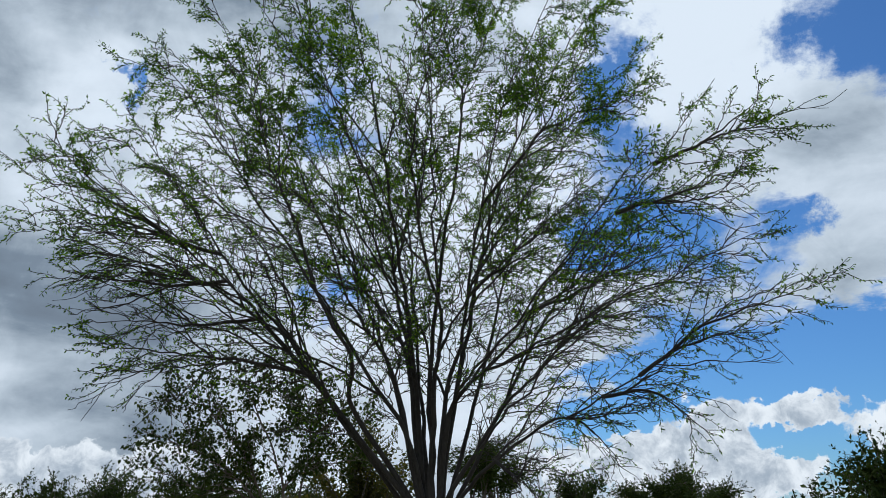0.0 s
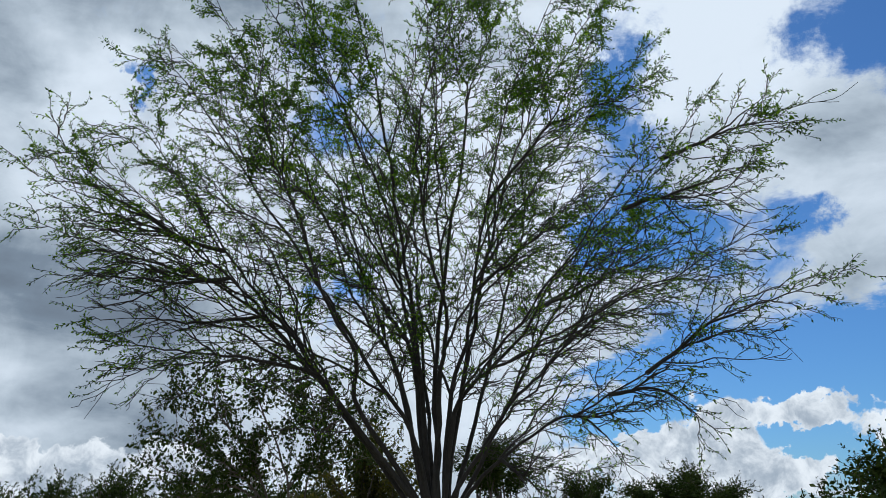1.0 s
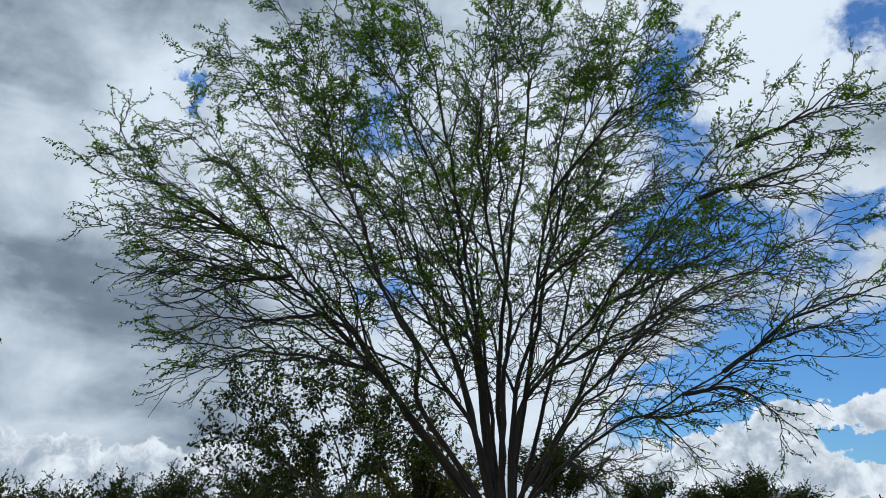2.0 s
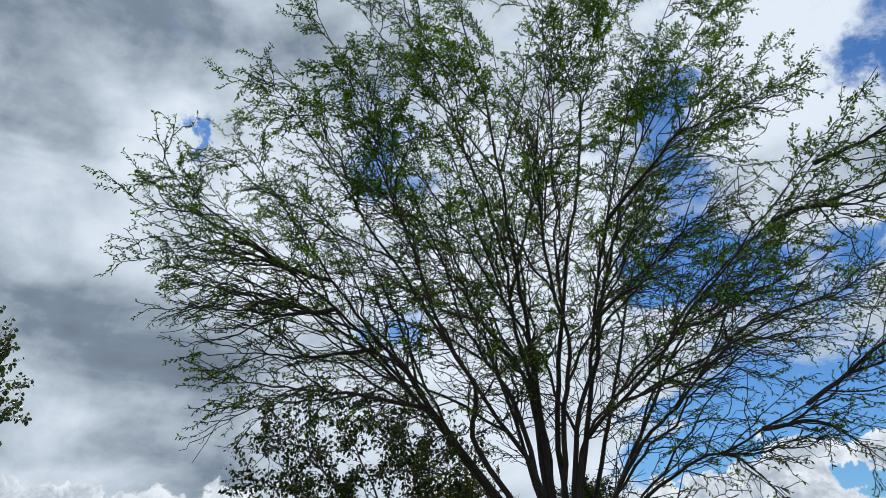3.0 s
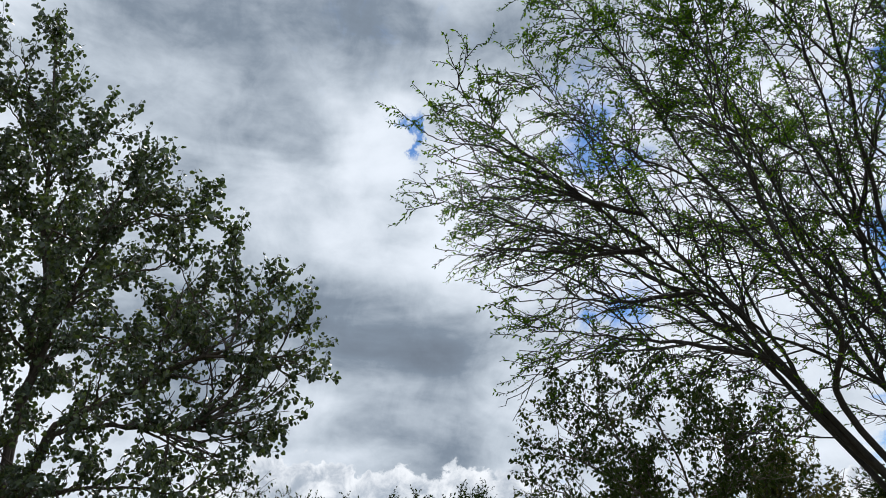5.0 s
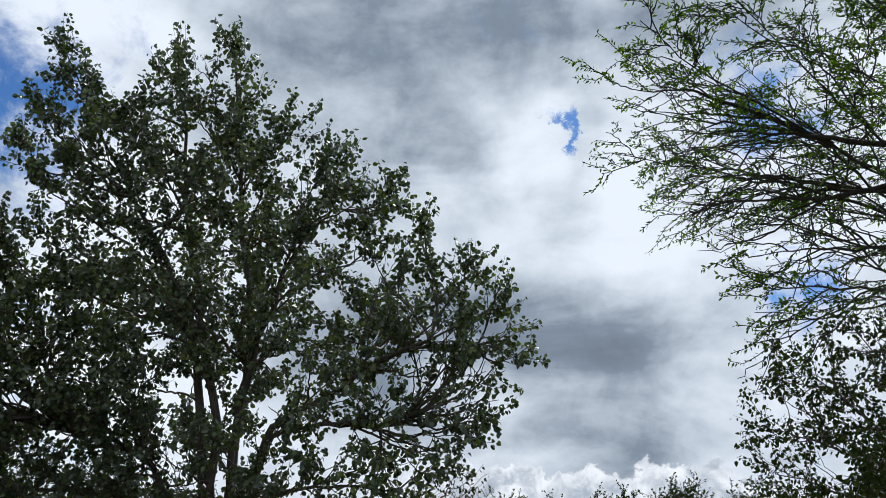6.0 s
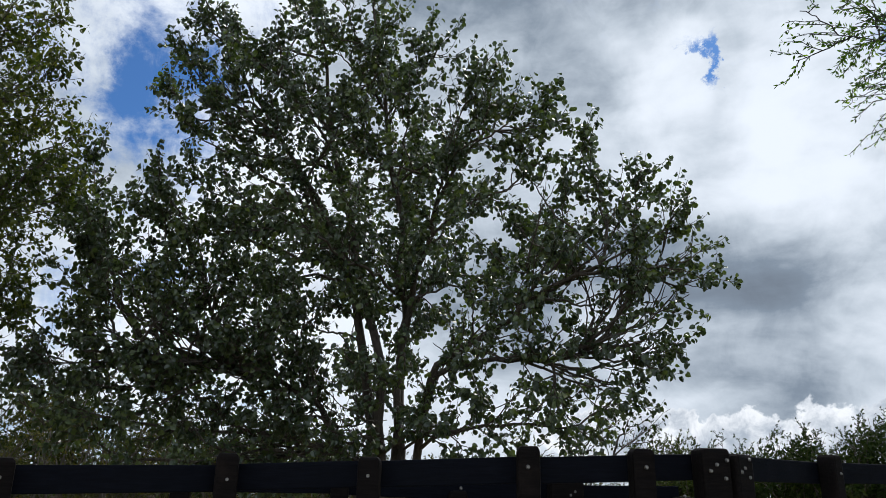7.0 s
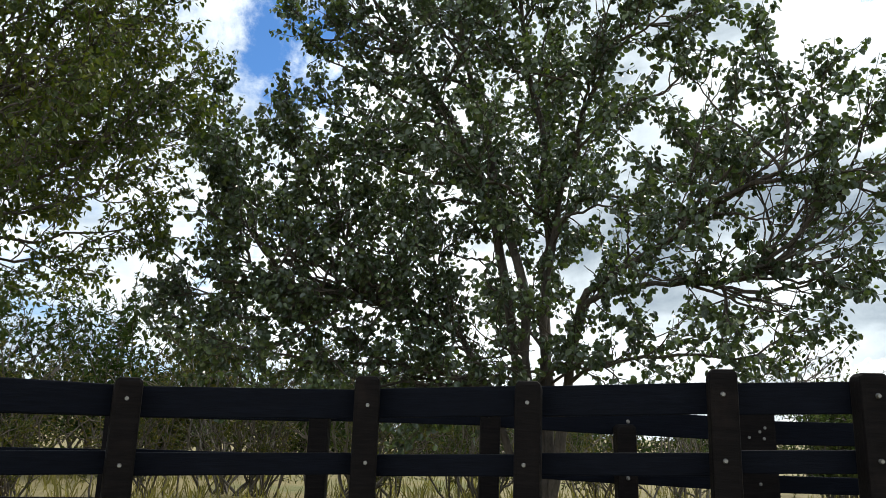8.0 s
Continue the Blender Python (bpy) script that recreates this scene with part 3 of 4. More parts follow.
    for guides in mains:
        wood, fine = Wood(), Wood()
        foot, _ = along(core, rng.uniform(0.8, 0.99))
        out = unit((guides[0] - base) * (1, 1, 0))
        stem = limb_way([foot + out * thick * 0.6, *guides], 25, rng, 0.12)
        length = np.linalg.norm(np.diff(stem, axis=0), axis=1).sum()
        wood.tube(stem, thick * min(0.52, 0.075 * length) * (1 - np.linspace(0, 1, len(stem))) ** 0.8 + 0.006, 9)
        trunks.append(stem)
        dress(wood, fine, stem, unit(stem[-1] - stem[-3]), 0.3)
        finish(wood, fine)
    joined = np.concatenate([t[4:-3] for t in trunks])
    heads = np.concatenate([np.gradient(t, axis=0)[4:-3] for t in trunks])
    for end in ends:
        wood, fine = Wood(), Wood()
        gap = end - joined
        flat_gap = np.hypot(gap[:, 0], gap[:, 1])
        cost = np.linalg.norm(gap, axis=1) + 3.0 * np.clip(0.25 * flat_gap - gap[:, 2], 0, None)
        k = int(rng.choice(np.argsort(cost)[:9]))
        foot = joined[k]
        arrive = unit(unit(end - foot) + np.array([0, 0, upright]))
        stem = bend(foot, unit(unit(heads[k]) * 0.7 + unit(end - foot)), end, arrive, 15, rng, 0.24)
        length = np.linalg.norm(end - foot)
        wood.tube(stem, (0.006 + 0.0048 * length) * (1 - np.linspace(0, 1, 15)) ** 0.8 + 0.005, 7)
        dress(wood, fine, stem, arrive, 0.22)
        finish(wood, fine)
    tagged(leaves.build("crown", leaf_mat, tree, base, rng, "", loose, (-8.0, 6.0, 4.0)), kind="stuff")
    return tree


feathery_tree()

# broad-leaved tree behind the pen
heart_mains = [
    [(-9.78, 7.58, 2.11), (-9.96, 7.22, 2.48), (-10.37, 6.45, 2.66), (-11.35, 5.02, 2.61)],
    [(-9.64, 7.74, 2.72), (-9.74, 7.47, 3.8), (-9.95, 7.0, 4.9), (-10.92, 5.97, 7.3)],
    [(-9.37, 8.05, 2.84), (-9.24, 7.89, 3.76), (-9.2, 7.5, 5.5), (-9.08, 7.17, 7.25)],
    [(-8.93, 8.09, 2.36), (-8.42, 8.07, 2.66), (-7.7, 8.28, 2.63), (-6.8, 8.7, 2.75)],
    [(-8.95, 8.12, 2.4), (-8.5, 8.15, 2.73), (-7.9, 8.21, 3.01), (-7.36, 8.22, 3.26), (-6.5, 9.0, 3.9)],
    [(-9.4, 7.7, 3.0), (-9.6, 7.3, 5.0), (-9.77, 6.83, 7.25)],
    [(-9.2, 8.0, 2.9), (-8.5, 7.8, 4.2), (-7.75, 7.75, 5.5)],
    [(-9.8, 8.4, 3.6), (-10.2, 8.9, 6.2)],
]
# upright tips of the crown's outline
heart_ends = [(-8.33, 7.57, 6.1), (-7.42, 7.7, 4.95), (-7.46, 8.26, 5.25), (-7.13, 8.49, 4.78), (-6.71, 8.82, 4.38), (-6.3, 9.15, 3.64), (-6.5, 9.08, 3.3), (-6.65, 8.9, 2.8), (-7.0, 8.65, 2.25), (-7.4, 8.4, 2.1), (-11.0, 5.9, 6.4), (-12.1, 5.4, 5.2), (-10.2, 6.5, 6.3), (-10.5, 6.3, 6.75)]
# lobes within it
heart_ends += [(-11.11, 5.45, 3.02), (-10.79, 5.81, 4.19), (-10.11, 6.13, 3.5), (-10.79, 5.67, 2.4), (-10.17, 6.37, 2.1), (-9.55, 6.77, 2.0), (-8.29, 7.91, 2.0), (-7.46, 8.26, 2.2), (-6.98, 8.65, 2.4), (-7.86, 8.1, 2.2), (-9.81, 6.48, 2.8), (-10.59, 6.04, 4.73), (-11.11, 5.29, 2.4)]
heart_ends += [(-10.9, 6.0, 5.5), (-11.2, 5.7, 4.6), (-11.5, 5.4, 4.1), (-11.0, 5.6, 3.6), (-10.3, 6.4, 5.2), (-9.9, 6.8, 5.9), (-9.4, 7.0, 6.3), (-8.9, 7.2, 5.9), (-8.5, 7.3, 5.2), (-8.1, 7.6, 4.6), (-9.0, 7.2, 4.9), (-9.6, 6.8, 4.6), (-10.2, 6.3, 4.2), (-7.6, 8.1, 3.9), (-7.2, 8.5, 3.6), (-8.4, 7.6, 3.4), (-9.2, 7.2, 3.3), (-9.8, 6.8, 3.3), (-10.5, 6.2, 3.4), (-8.8, 7.4, 2.4), (-9.9, 6.9, 2.2), (-10.6, 6.0, 2.3)]
heart_ends += [(-10.9, 5.4, 3.3), (-11.3, 5.3, 3.0), (-11.6, 5.0, 2.8), (-10.4, 5.9, 2.7), (-10.6, 5.7, 3.1), (-11.9, 4.9, 3.2), (-11.2, 5.0, 2.3), (-10.8, 5.3, 2.1), (-11.7, 5.0, 2.2), (-10.4, 6.1, 2.0), (-11.3, 5.3, 3.9), (-10.8, 5.7, 4.6), (-10.4, 6.0, 3.9), (-8.0, 7.8, 3.2), (-7.5, 8.2, 4.4), (-7.0, 8.6, 4.1)]
heart_ends += [(-9.96, 6.46, 2.75), (-9.77, 6.68, 2.43), (-9.53, 6.96, 2.65), (-9.43, 7.06, 2.12), (-9.71, 6.75, 2.00), (-10.04, 6.37, 2.31), (-9.23, 7.30, 2.33), (-9.18, 7.35, 1.86), (-9.55, 6.93, 3.10), (-10.34, 6.03, 2.09)]
heart_ends += [(-10.8, 6.05, 6.8), (-10.7, 6.1, 6.2), (-11.05, 5.85, 5.9), (-10.6, 6.2, 5.7), (-7.5, 8.2, 4.7), (-7.42, 8.25, 5.0), (-7.45, 8.2, 4.2), (-6.5, 9.1, 4.1), (-6.8, 8.8, 4.15), (-6.4, 9.2, 3.4), (-6.55, 9.1, 3.1), (-6.75, 8.9, 2.75), (-7.0, 8.6, 2.4), (-6.7, 8.8, 3.6), (-10.36, 6.0, 3.98), (-10.25, 6.1, 3.1), (-10.15, 6.2, 2.3), (-9.95, 6.5, 3.4), (-9.86, 6.6, 2.6), (-9.57, 6.9, 3.2), (-9.5, 7.0, 2.35), (-9.3, 7.2, 2.8), (-9.1, 7.4, 2.1)]
heart_ends += [(-8.6, 7.3, 5.6), (-8.9, 7.0, 5.4), (-9.3, 6.9, 5.6), (-9.6, 6.7, 5.4), (-9.5, 6.6, 6.6), (-9.2, 6.9, 6.8), (-8.8, 7.2, 6.4), (-8.0, 7.6, 5.2), (-7.0, 8.6, 3.2), (-6.9, 8.6, 3.7), (-7.3, 8.3, 2.9), (-7.9, 7.9, 2.7), (-6.7, 8.9, 3.2), (-11.6, 5.2, 3.4), (-11.9, 5.2, 4.5)]
broad_tree("broad_leaved_tree", (-9.5, 8.05, 0), heart_mains, heart_ends, "dense dark green tree with heart-shaped leaves and several stems", LEAF_BROAD, 5, 0.0565, 14, 0.6, 0.105, 0.16, 0.66, -0.6, (18, 2.0, 3.0, 6.2), 300, 0.95, 0.065, 7.8, 0.26, heart, 0.78, (-9.6, 1.8), 0.8)
# taller tree whose crown hangs over the pen's far side
over_mains = [[(-12.0, 2.7, 3.0), (-11.2, 3.6, 4.6), (-10.6, 4.2, 6.0)], [(-12.2, 2.9, 3.0), (-12.2, 4.0, 4.6), (-12.2, 4.9, 6.2)], [(-12.0, 2.0, 3.2), (-11.2, 1.9, 5.0), (-10.6, 1.7, 6.6)], [(-12.6, 2.4, 3.2), (-13.2, 2.6, 6.6)]]
over_ends = [(-9.8, 3.3, 5.4), (-10.2, 4.0, 5.4), (-10.0, 2.2, 6.2), (-10.6, 4.5, 5.2), (-10.8, 3.6, 5.6), (-11.2, 4.6, 4.9), (-11.6, 5.0, 4.6), (-11.9, 5.2, 5.2), (-11.0, 4.4, 4.2), (-10.3, 3.9, 4.4), (-10.2, 3.3, 4.5), (-10.7, 3.2, 4.0), (-11.5, 4.2, 3.9), (-12.0, 4.8, 4.0), (-11.4, 3.4, 3.8), (-10.3, 2.7, 5.0), (-10.0, 3.7, 3.9), (-10.3, 4.4, 4.0), (-11.0, 4.9, 4.2), (-10.6, 3.9, 5.0), (-11.0, 4.2, 5.4), (-12.4, 5.3, 4.6), (-10.0, 3.6, 3.4), (-10.3, 4.2, 3.3), (-11.2, 4.6, 3.2), (-12.0, 4.8, 3.4), (-10.1, 3.3, 3.0)]
broad_tree("overhanging_tree", (-12.2, 2.2, 0), over_mains, over_ends, "olive green leafy tree with a spreading crown", LEAF_SPREAD, 8, 0.055, 13, 1.3, 0.10, 0.19, 0.8, -0.9, (30, 2.8, 4.3, 7.0), 0, 1.0, 0.075, 10, 0.0, oval)
# small open tree behind the feathery one
small_mains = [[(-3.3, 14.5, 2.3), (-3.9, 14.4, 3.2), (-4.8, 14.3, 4.2)], [(-2.9, 14.6, 2.4), (-3.4, 14.4, 3.6), (-3.9, 14.4, 4.5)], [(-2.5, 14.6, 2.4), (-2.4, 14.5, 3.3), (-2.6, 14.5, 4.2)], [(-3.5, 14.4, 2.2), (-4.4, 14.3, 2.8), (-5.3, 14.2, 3.2)]]
small_ends = [(-5.05, 14.3, 3.9), (-5.3, 14.3, 2.6), (-4.7, 14.3, 2.8), (-4.6, 14.2, 3.5), (-4.2, 14.1, 4.3), (-3.3, 14.4, 4.45), (-3.1, 14.2, 3.9), (-2.2, 14.5, 4.0), (-1.9, 14.6, 3.5), (-1.8, 14.5, 2.9), (-2.4, 14.3, 2.7), (-3.5, 14.2, 3.0), (-4.0, 14.1, 2.7), (-3.0, 14.3, 3.3), (-3.8, 15.2, 3.8), (-2.9, 15.3, 3.6), (-4.6, 15.0, 3.3), (-4.1, 14.2, 3.7)]
broad_tree("small_broad_tree", (-2.8, 14.6, 0), small_mains, small_ends, "small open tree with dark drooping leaves", LEAF_SHRUB, 21, 0.07, 8, 0.9, 0.06, 0.13, 0.75, -0.9, (10, 2.0, 2.4, 4.2), 0, 1.0, 0.08, 6.0, 0.0, oval, 0.5)


# young tree just behind the pen
broad_tree("sapling", (-8.15, 9.15, 0), [[(-8.05, 9.2, 1.2), (-7.95, 9.25, 1.8), (-7.85, 9.4, 2.1)], [(-8.0, 9.3, 1.4), (-7.85, 9.7, 1.85), (-7.8, 10.2, 2.1)]], [(-7.8, 9.6, 2.15), (-7.8, 9.9, 2.2), (-8.2, 9.5, 1.9)], "thin open sapling with small dark leaves", LEAF_SHRUB, 33, 0.045, 6, 0.6, 0.03, 0.14, 0.32, -0.9, (), 0, 1.0, 0.09, 3.0, 0.0, oval)


# ---- fence: a curved pen with a second fence behind it ----
def rounded_box(sx, sy, sz, bevel):
    bm = bmesh.new()
    bmesh.ops.create_cube(bm, size=1.0)
    bmesh.ops.scale(bm, vec=(sx, sy, sz), verts=bm.verts)
    bmesh.ops.bevel(bm, geom=bm.edges[:], offset=bevel, segments=2, affect="EDGES", profile=0.6)
    return bm


def fence(name, posts, height, label, rails, wide, rng_seed, lift, stout=(), braced=()):
    """Posts on the camera's side of long rails, each rail bolted on."""
    rng = random.Random(rng_seed)
    root = thing(name, (posts[0][0], posts[0][1], 0), label, "fence")
    o = Vector(root.location)
    for i, (x, y) in enumerate(posts):
        x2, y2 = posts[min(i + 1, len(posts) - 1)]
        x1, y1 = posts[max(i - 1, 0)]
        yaw = math.atan2(y2 - y1, x2 - x1)
        h = height + rng.uniform(-0.02, 0.03) + lift(x)
        broad = wide * (2.0 if i in braced else 1.45 if i in stout else 1.0)
        h += 0.10 if i in braced else -0.035 if i in stout else 0.0
        bm = rounded_box(broad, wide, h, 0.018)
        for v in bm.verts:
            if v.co.z > 0:
                v.co.z -= 0.03 * (abs(v.co.x) / broad * 2) ** 2
        post = part("post", bm, POST, root)
        post.matrix_basis = Matrix.Translation(Vector((x, y, h / 2 - 0.02)) - o) @ Euler((rng.uniform(-0.01, 0.01), rng.uniform(-0.012, 0.012), yaw)).to_matrix().to_4x4()
        front = Vector((math.sin(yaw), -math.cos(yaw), 0))
        if front.dot(Vector((-3.5, 2.8, 0)) - Vector((x, y, 0))) < 0:
            front = -front
        if i in braced:
            for side in (-1, 1):
                brace = part("brace", rounded_box(0.09, 0.07, 1.15, 0.012), BOARD, root)
                foot = Vector((x, y, 0.55)) + Vector((math.cos(yaw), math.sin(yaw), 0)) * side * 0.22 - front * 0.02
                brace.matrix_basis = Matrix.Translation(foot - o) @ Euler((0, -side * 0.33, yaw)).to_matrix().to_4x4()
        holes = [(z, 0.0) for z, tall in rails]
        if i in stout:
            holes += [(rails[0][0] - 0.03, -0.05), (rails[0][0] - 0.055, 0.04), (rails[0][0] + 0.03, 0.055)]
        for z, aside in holes:
            bm = bmesh.new()
            bmesh.ops.create_cone(bm, cap_ends=True, segments=12, radius1=0.012, radius2=0.008, depth=0.014)
            bolt = part("bolt", bm, STEEL, root, "galvanised bolt head")
            c = Vector((x, y, z + lift(x) + rng.uniform(-0.012, 0.012))) + front * (wide / 2 + 0.004) + Vector((math.cos(yaw), math.sin(yaw), 0)) * (aside + rng.uniform(-0.012, 0.012))
            bolt.matrix_basis = Matrix.Translation(c - o) @ front.to_track_quat("Z", "Y").to_matrix().to_4x4()
    for i in range(len(posts) - 1):
        (x1, y1), (x2, y2) = posts[i], posts[i + 1]
        yaw, ln = math.atan2(y2 - y1, x2 - x1), math.hypot(x2 - x1, y2 - y1)
        front = Vector((math.sin(yaw), -math.cos(yaw), 0))
        mid = Vector(((x1 + x2) / 2, (y1 + y2) / 2, 0))
        if front.dot(Vector((-3.5, 2.8, 0)) - mid) < 0:
            front = -front
        for z, tall in rails:
            rail = part("rail", rounded_box(ln + 0.02, 0.035, tall, 0.006), BOARD, root)
            c = mid - front * (wide / 2 + 0.022) + Vector((0, 0, z + (lift(x1) + lift(x2)) / 2 + rng.uniform(-0.006, 0.006)))
            rise = -math.atan2(lift(x2) - lift(x1), ln) + rng.uniform(-0.006, 0.006)
            rail.matrix_basis = Matrix.Translation(c - o) @ Euler((0, rise, yaw)).to_matrix().to_4x4()


near_posts = [(-7.3, 0.9), (-7.45, 1.9), (-7.5, 2.9), (-7.52, 3.86), (-7.14, 4.86), (-6.59, 5.39), (-5.98, 5.98), (-5.56, 6.42), (-5.34, 6.78), (-5.28, 6.94), (-5.26, 8.3), (-5.0, 9.9)]
fence("pen_fence", near_posts, 1.70, "near-black board fence with bolted square posts", [(1.56, 0.14), (1.28, 0.10), (1.0, 0.12), (0.72, 0.12), (0.44, 0.12)], 0.12, 3, lambda x: max(-0.1, min(0.05, (x + 5.98) * 0.05)), (8, 9))
far_posts = [(-9.3, 2.2), (-9.2, 3.1), (-8.87, 4.13), (-8.19, 5.14), (-7.59, 5.96), (-7.12, 6.63), (-6.69, 7.27), (-6.2, 8.0)]
fence("chute_fence", far_posts, 1.50, "near-black board fence behind the pen", [(1.46, 0.14), (1.15, 0.10), (0.86, 0.12), (0.58, 0.12), (0.32, 0.12)], 0.12, 4, lambda x: max(-0.02, min(0.035, 0.035 - (x + 7.6) * 0.06)), (6,), (6,))


# ---- shrubs and far trees ----
def shrub(name, at, height, width, mat, seed, leaf=0.11, count=1800, label="", umbrella=False, category="shrub", bare=0.0, group="", fill=0.4):
    """Forking stems from the ground with a ragged crown of small leaves."""
    rng = np.random.default_rng(seed)
    base = np.array([at[0], at[1], float(ground_height(np.array(at[0]), np.array(at[1]))) - 0.05])
    ob = thing(name, base, label, category, group)
    wood, leaves = Wood(), blade()
    twigs = []
    for k in range(16 if umbrella else 30 if bare < 0.25 else 16):
        az = rng.uniform(0, 2 * math.pi)
        rad = width / 2 * math.sqrt(rng.uniform(0.02, 1))
        top = height * ((0.97 - 0.2 * (rad / (width / 2)) ** 2) * rng.uniform(0.94, 1.0) if umbrella else math.sqrt(max(0.1, 1 - (rad / (width / 2)) ** 2 * 0.8)) * rng.uniform(0.84, 1.0))
        end = base + np.array([math.cos(az) * rad, math.sin(az) * rad, top])
        d0 = unit(np.array([math.cos(az) * (0.5 + bare), math.sin(az) * (0.5 + bare), 1.2]))
        d1 = unit(np.array([math.cos(az), math.sin(az), 0.2 if umbrella else 0.8]))
        stem = bend(base + rng.normal(size=3) * (0.05, 0.05, 0) * (1 if umbrella else width * 1.6), d0, end, d1, 12, rng, 0.25)
        wood.tube(stem, np.linspace((0.022 * height / 2.5 + 0.012) * (1 if umbrella else 0.62), 0.006, 12), 6)
        for s in np.linspace(0.68 if umbrella else 0.2, 0.98, 9):
            p, d = along(stem, s)
            nd = unit(turned(d, rng.uniform(30, 70), rng) + np.array([0, 0, 0.1 if umbrella else 0.25]))
            ln = width * rng.uniform(0.07, 0.14)
            tw = bend(p, nd, p + nd * ln, nd, 4, rng, 0.25)
            wood.tube(tw, np.linspace(0.010, 0.004, 4), 3)
            twigs.append(tw)
    # fine twigs carry the leaves; coarser leaf fill added deep inside blocks the light
    per_twig = max(1, round(count * (1 - bare) / 20 / len(twigs)))
    for tw in twigs:
        for k in range(per_twig):
            p, d = along(tw, rng.uniform(0.1, 0.999))
            nd = unit(turned(d, rng.uniform(20, 65), rng) + np.array([0, 0, 0.05 if umbrella else 0.2]))
            ln = min(0.30, width * 0.07) * rng.uniform(0.5, 1.2)
            if k % 3 == 0:
                wood.tube(np.array([p, p + nd * ln]), np.array([0.005, 0.003]), 3)
            share = rng.uniform(0.05, 1.0, 16)
            heads = nd * 0.8 + rng.normal(size=(16, 3)) * 0.65
            sizes = leaf * rng.uniform(0.5, 1.05, 16)
            for q, hd, size in zip(share, heads, sizes):
                at_ = p + nd * (ln * q)
                if at_[2] > base[2] + 0.12:
                    leaves.add(at_, hd, size)
    if bare < 0.2:
        for k in range(int(count * fill)):
            p, d = along(twigs[rng.integers(len(twigs))], rng.uniform(0.0, 0.7))
            q = p + (base + np.array([0, 0, height * 0.4]) - p) * rng.uniform(0.0, 0.3) + rng.normal(size=3) * width * 0.02
            leaves.add(q, rng.normal(size=3) * (1, 1, 0.4 if umbrella else 1), leaf * rng.uniform(1.2, 2.3))
    wood.build("branchwork", BARK_BROWN if bare < 0.5 else TWIG_DRY, ob, base)
    if leaves.at:
        tagged(leaves.build("crown", mat, ob, base, rng), kind="stuff")
    return ob


def polar(az, r):
    return r * math.sin(radians(az)), r * math.cos(radians(az))


HEDGE = "dark green thorny shrub at the pasture edge"
for i, (az, r, h, wd) in enumerate(((-32, 26, 2.6, 5.0), (-27, 25, 3.0, 4.8), (-22.5, 26, 3.3, 4.8), (-18.5, 25, 3.4, 4.6), (-14.5, 24, 3.3, 4.4), (-10, 25, 3.0, 4.4), (-5.5, 25, 2.8, 4.4))):
    shrub("thorn_shrub", polar(az, r), h, wd, LEAF_SHRUB, 40 + i, 0.07, 15000, HEDGE, group="shrubs along the pasture", fill=0.7)
shrub("umbrella_acacia", polar(3.3, 22), 4.1, 3.2, LEAF_SHRUB, 60, 0.055, 8000, "flat-topped acacia with fine dark leaves", True, "tree", fill=1.1)
shrub("umbrella_acacia", polar(16.0, 26), 3.2, 4.0, LEAF_SHRUB, 61, 0.06, 11000, "low flat-topped acacia with an open crown", True, "tree", fill=1.1)
shrub("thorn_tree", polar(9.5, 25), 3.5, 3.4, LEAF_SHRUB, 62, 0.065, 13000, "dense rounded thorn tree with dark leaves", False, "tree", fill=1.1)
shrub("bare_shrub", polar(7.0, 20), 3.0, 2.4, LEAF_PALE, 63, 0.05, 900, "leafless pale grey shrub", False, "shrub", 0.9)
shrub("thorn_shrub", polar(20.5, 28), 2.3, 3.0, LEAF_SHRUB, 64, 0.085, 8000, HEDGE, group="shrubs along the pasture")
shrub("dark_tree", polar(30.5, 17), 2.95, 4.6, LEAF_SHRUB, 65, 0.075, 14000, "dark green bushy tree with small leaves", False, "tree", fill=1.1)
shrub("thorn_shrub", polar(25, 20), 2.2, 3.0, LEAF_SHRUB, 66, 0.085, 8000, HEDGE, group="shrubs along the pasture")
shrub("pale_shrub", polar(-33.4, 23.8), 3.0, 3.0, LEAF_PALE, 67, 0.06, 14000, "pale yellow-green shrub on the pasture")
shrub("bare_shrub", polar(-42, 20), 2.6, 3.4, LEAF_PALE, 68, 0.05, 2600, "thin open grey shrub with few small leaves", False, "shrub", 0.6)
for i, (x, y, h, wd) in enumerate(((-16.3, 9.8, 3.5, 3.6), (-15.6, 12.0, 3.0, 3.4), (-18.6, 8.4, 3.9, 4.0))):
    shrub("bare_shrub", (x, y), h, wd, LEAF_PALE, 160 + i, 0.05, 12000, "twiggy grey shrub with few small leaves", False, "shrub", 0.62)
for i, (az, r, h, wd) in enumerate(((-60, 30, 3.6, 7), (-67, 26, 4.5, 7), (-73, 25, 4.9, 7), (-80, 25, 4.9, 7), (-87, 24, 4.8, 7), (-94, 23, 4.8, 7), (-54, 34, 3.0, 6), (-48, 38, 2.6, 6))):
    shrub("hillside_shrub", polar(az, r), h, wd, LEAF_OLIVE if i % 3 == 1 else LEAF_SHRUB, 80 + i, 0.10, 8500, "tall leafy green shrub on the rising ground", group="shrubs on the slope")
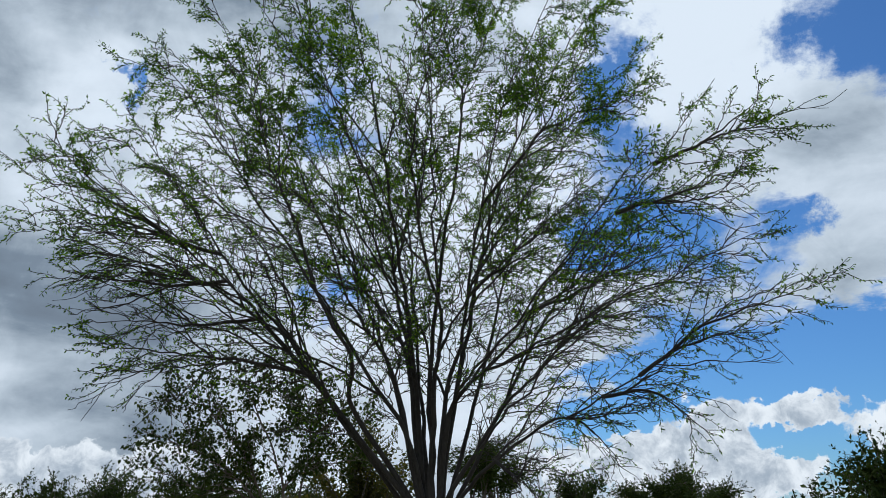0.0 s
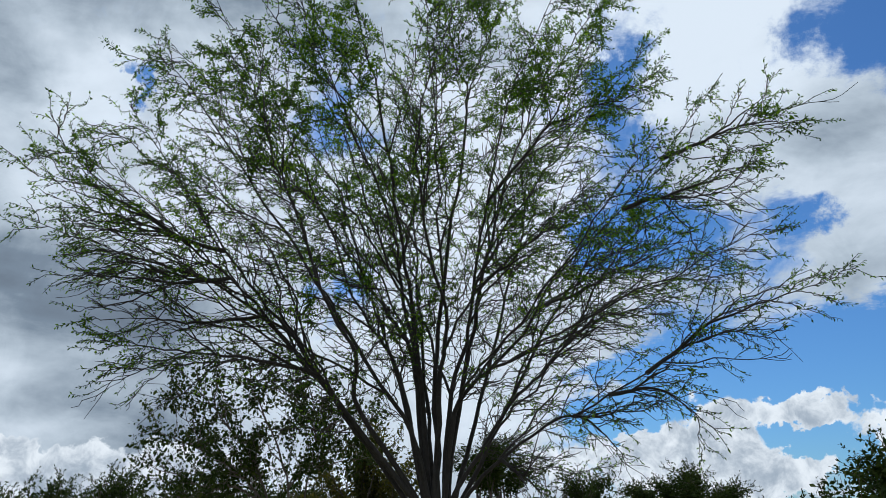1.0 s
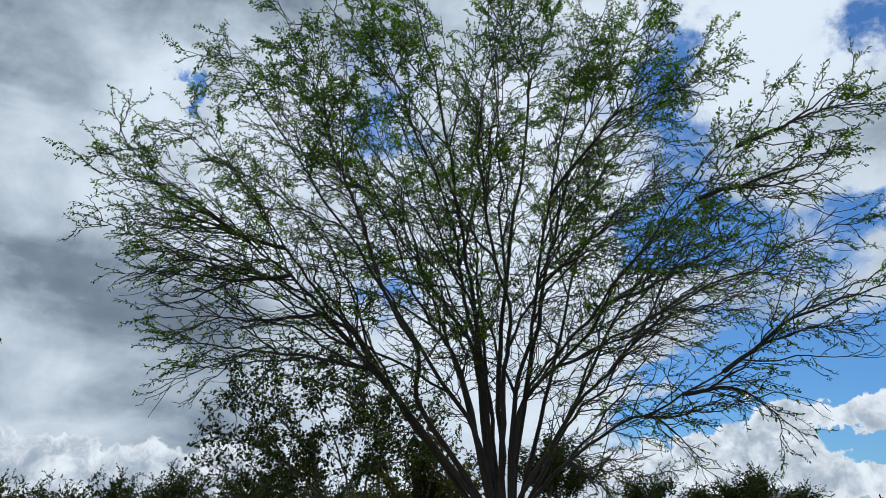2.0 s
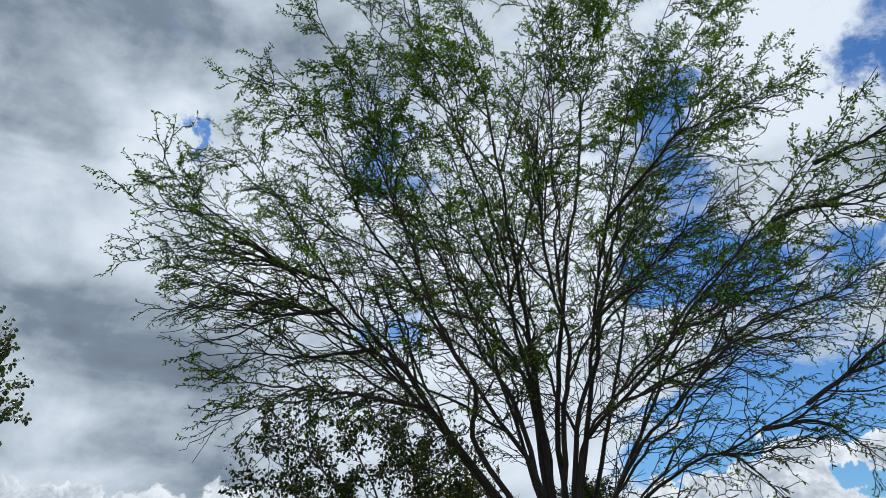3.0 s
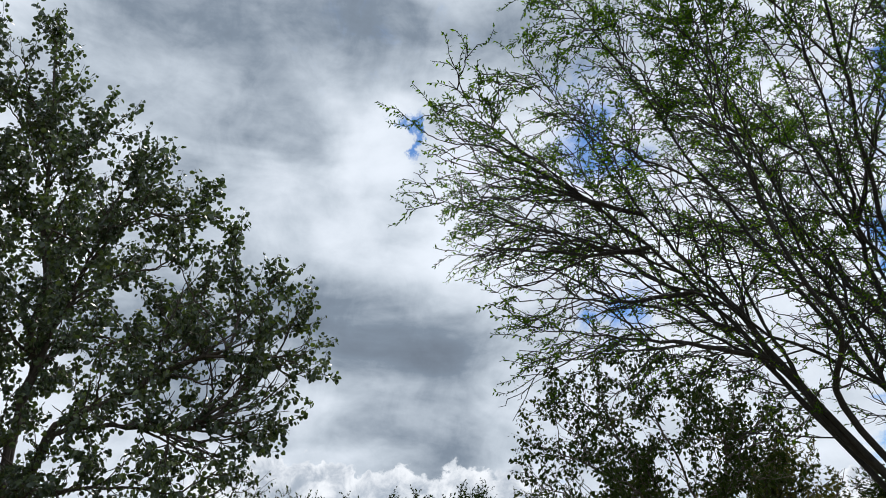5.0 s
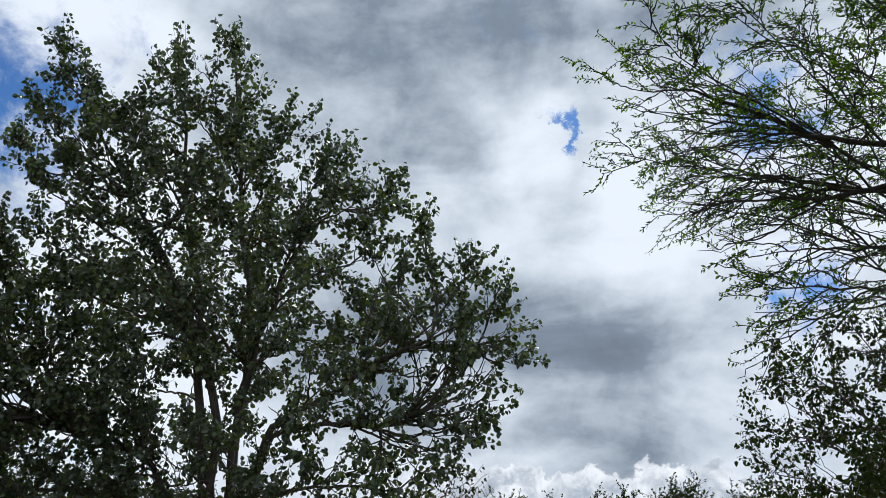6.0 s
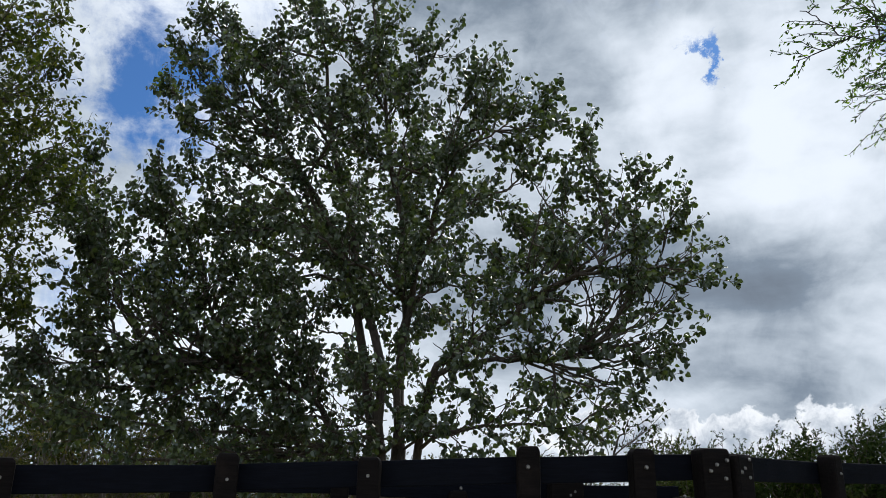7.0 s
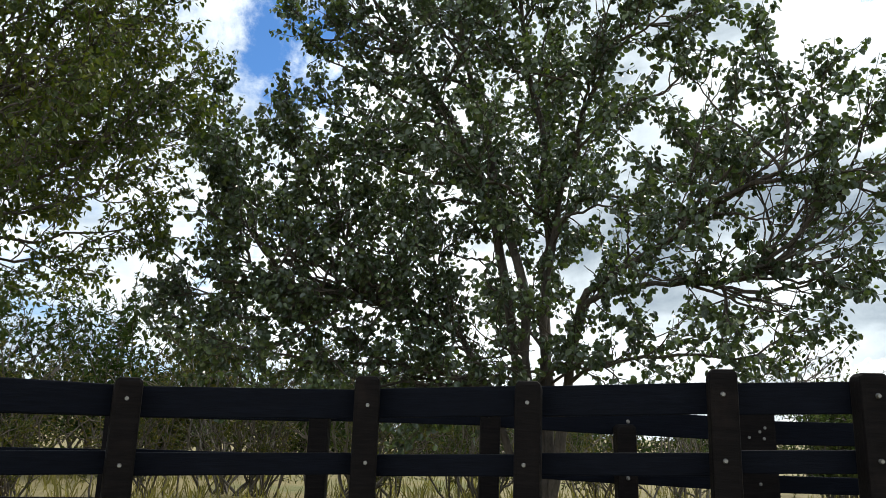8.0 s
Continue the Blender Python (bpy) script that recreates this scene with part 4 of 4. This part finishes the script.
for i, (az, r, h, wd) in enumerate(((-38, 24, 1.9, 3.4), (-46, 21, 2.2, 3.2), (-52, 20, 2.4, 3.2), (-58, 19, 2.3, 3.4), (-64, 20, 2.6, 3.2), (-70, 19, 2.4, 3.2), (-76, 18, 2.5, 3.2), (-83, 18, 2.3, 3.2))):
    shrub("thicket_shrub", polar(az, r), h, wd, LEAF_OLIVE, 120 + i, 0.06, 11000, "half-bare brown thicket shrub with thin stems", group="thicket behind the pen", bare=0.3)
shrub("green_bush", polar(-6.0, 17.5), 4.0, 3.4, LEAF_OLIVE, 140, 0.06, 13000, "bright olive green bush behind the feathery tree", fill=1.0)
for i, (az, r, h, wd) in enumerate(((-40, 31, 1.8, 6), (-47, 30, 1.9, 6), (-55, 29, 2.0, 6), (-63, 29, 2.1, 6), (-71, 28, 2.2, 6), (-79, 28, 2.1, 6), (-87, 27, 2.0, 6))):
    shrub("low_thicket", polar(az, r), h, wd, LEAF_SHRUB, 150 + i, 0.09, 5000, "low dark brushwood at the edge of the field", group="brushwood row")
shrub("green_bush", polar(-11.5, 20), 3.0, 3.4, LEAF_SHRUB, 141, 0.06, 10000, "dark leafy bush behind the small tree", fill=0.9)


# ---- grass ----
def meadow():
    """Dry standing grass in the field behind the fences and round the posts."""
    rng = np.random.default_rng(77)
    tufts = Leaves([(-0.018, 0, 0), (0.018, 0, 0), (0.012, 0.6, 0.05), (0, 1.0, 0.16)], [(0, 1, 2, 3)])
    for k in range(3600):
        x, y = polar(rng.uniform(-92, -18), rng.uniform(7.6, 24) if k % 3 else rng.uniform(7.6, 12))
        if noise.noise((x * 0.4, y * 0.4, 3.0)) < -0.12:
            continue
        z = float(ground_height(np.array(x), np.array(y)))
        for q in range(6):
            tufts.add((x + rng.normal() * 0.09, y + rng.normal() * 0.09, z), np.array([0, 0, 1.0]) + rng.normal(size=3) * (0.32, 0.32, 0), rng.uniform(0.18, 0.5))
    ob = tufts.build("dry_grass", GRASS, None, np.zeros(3), rng)
    tagged(ob, "dry yellow-green standing grass on the pasture", "grass", kind="stuff")


meadow()
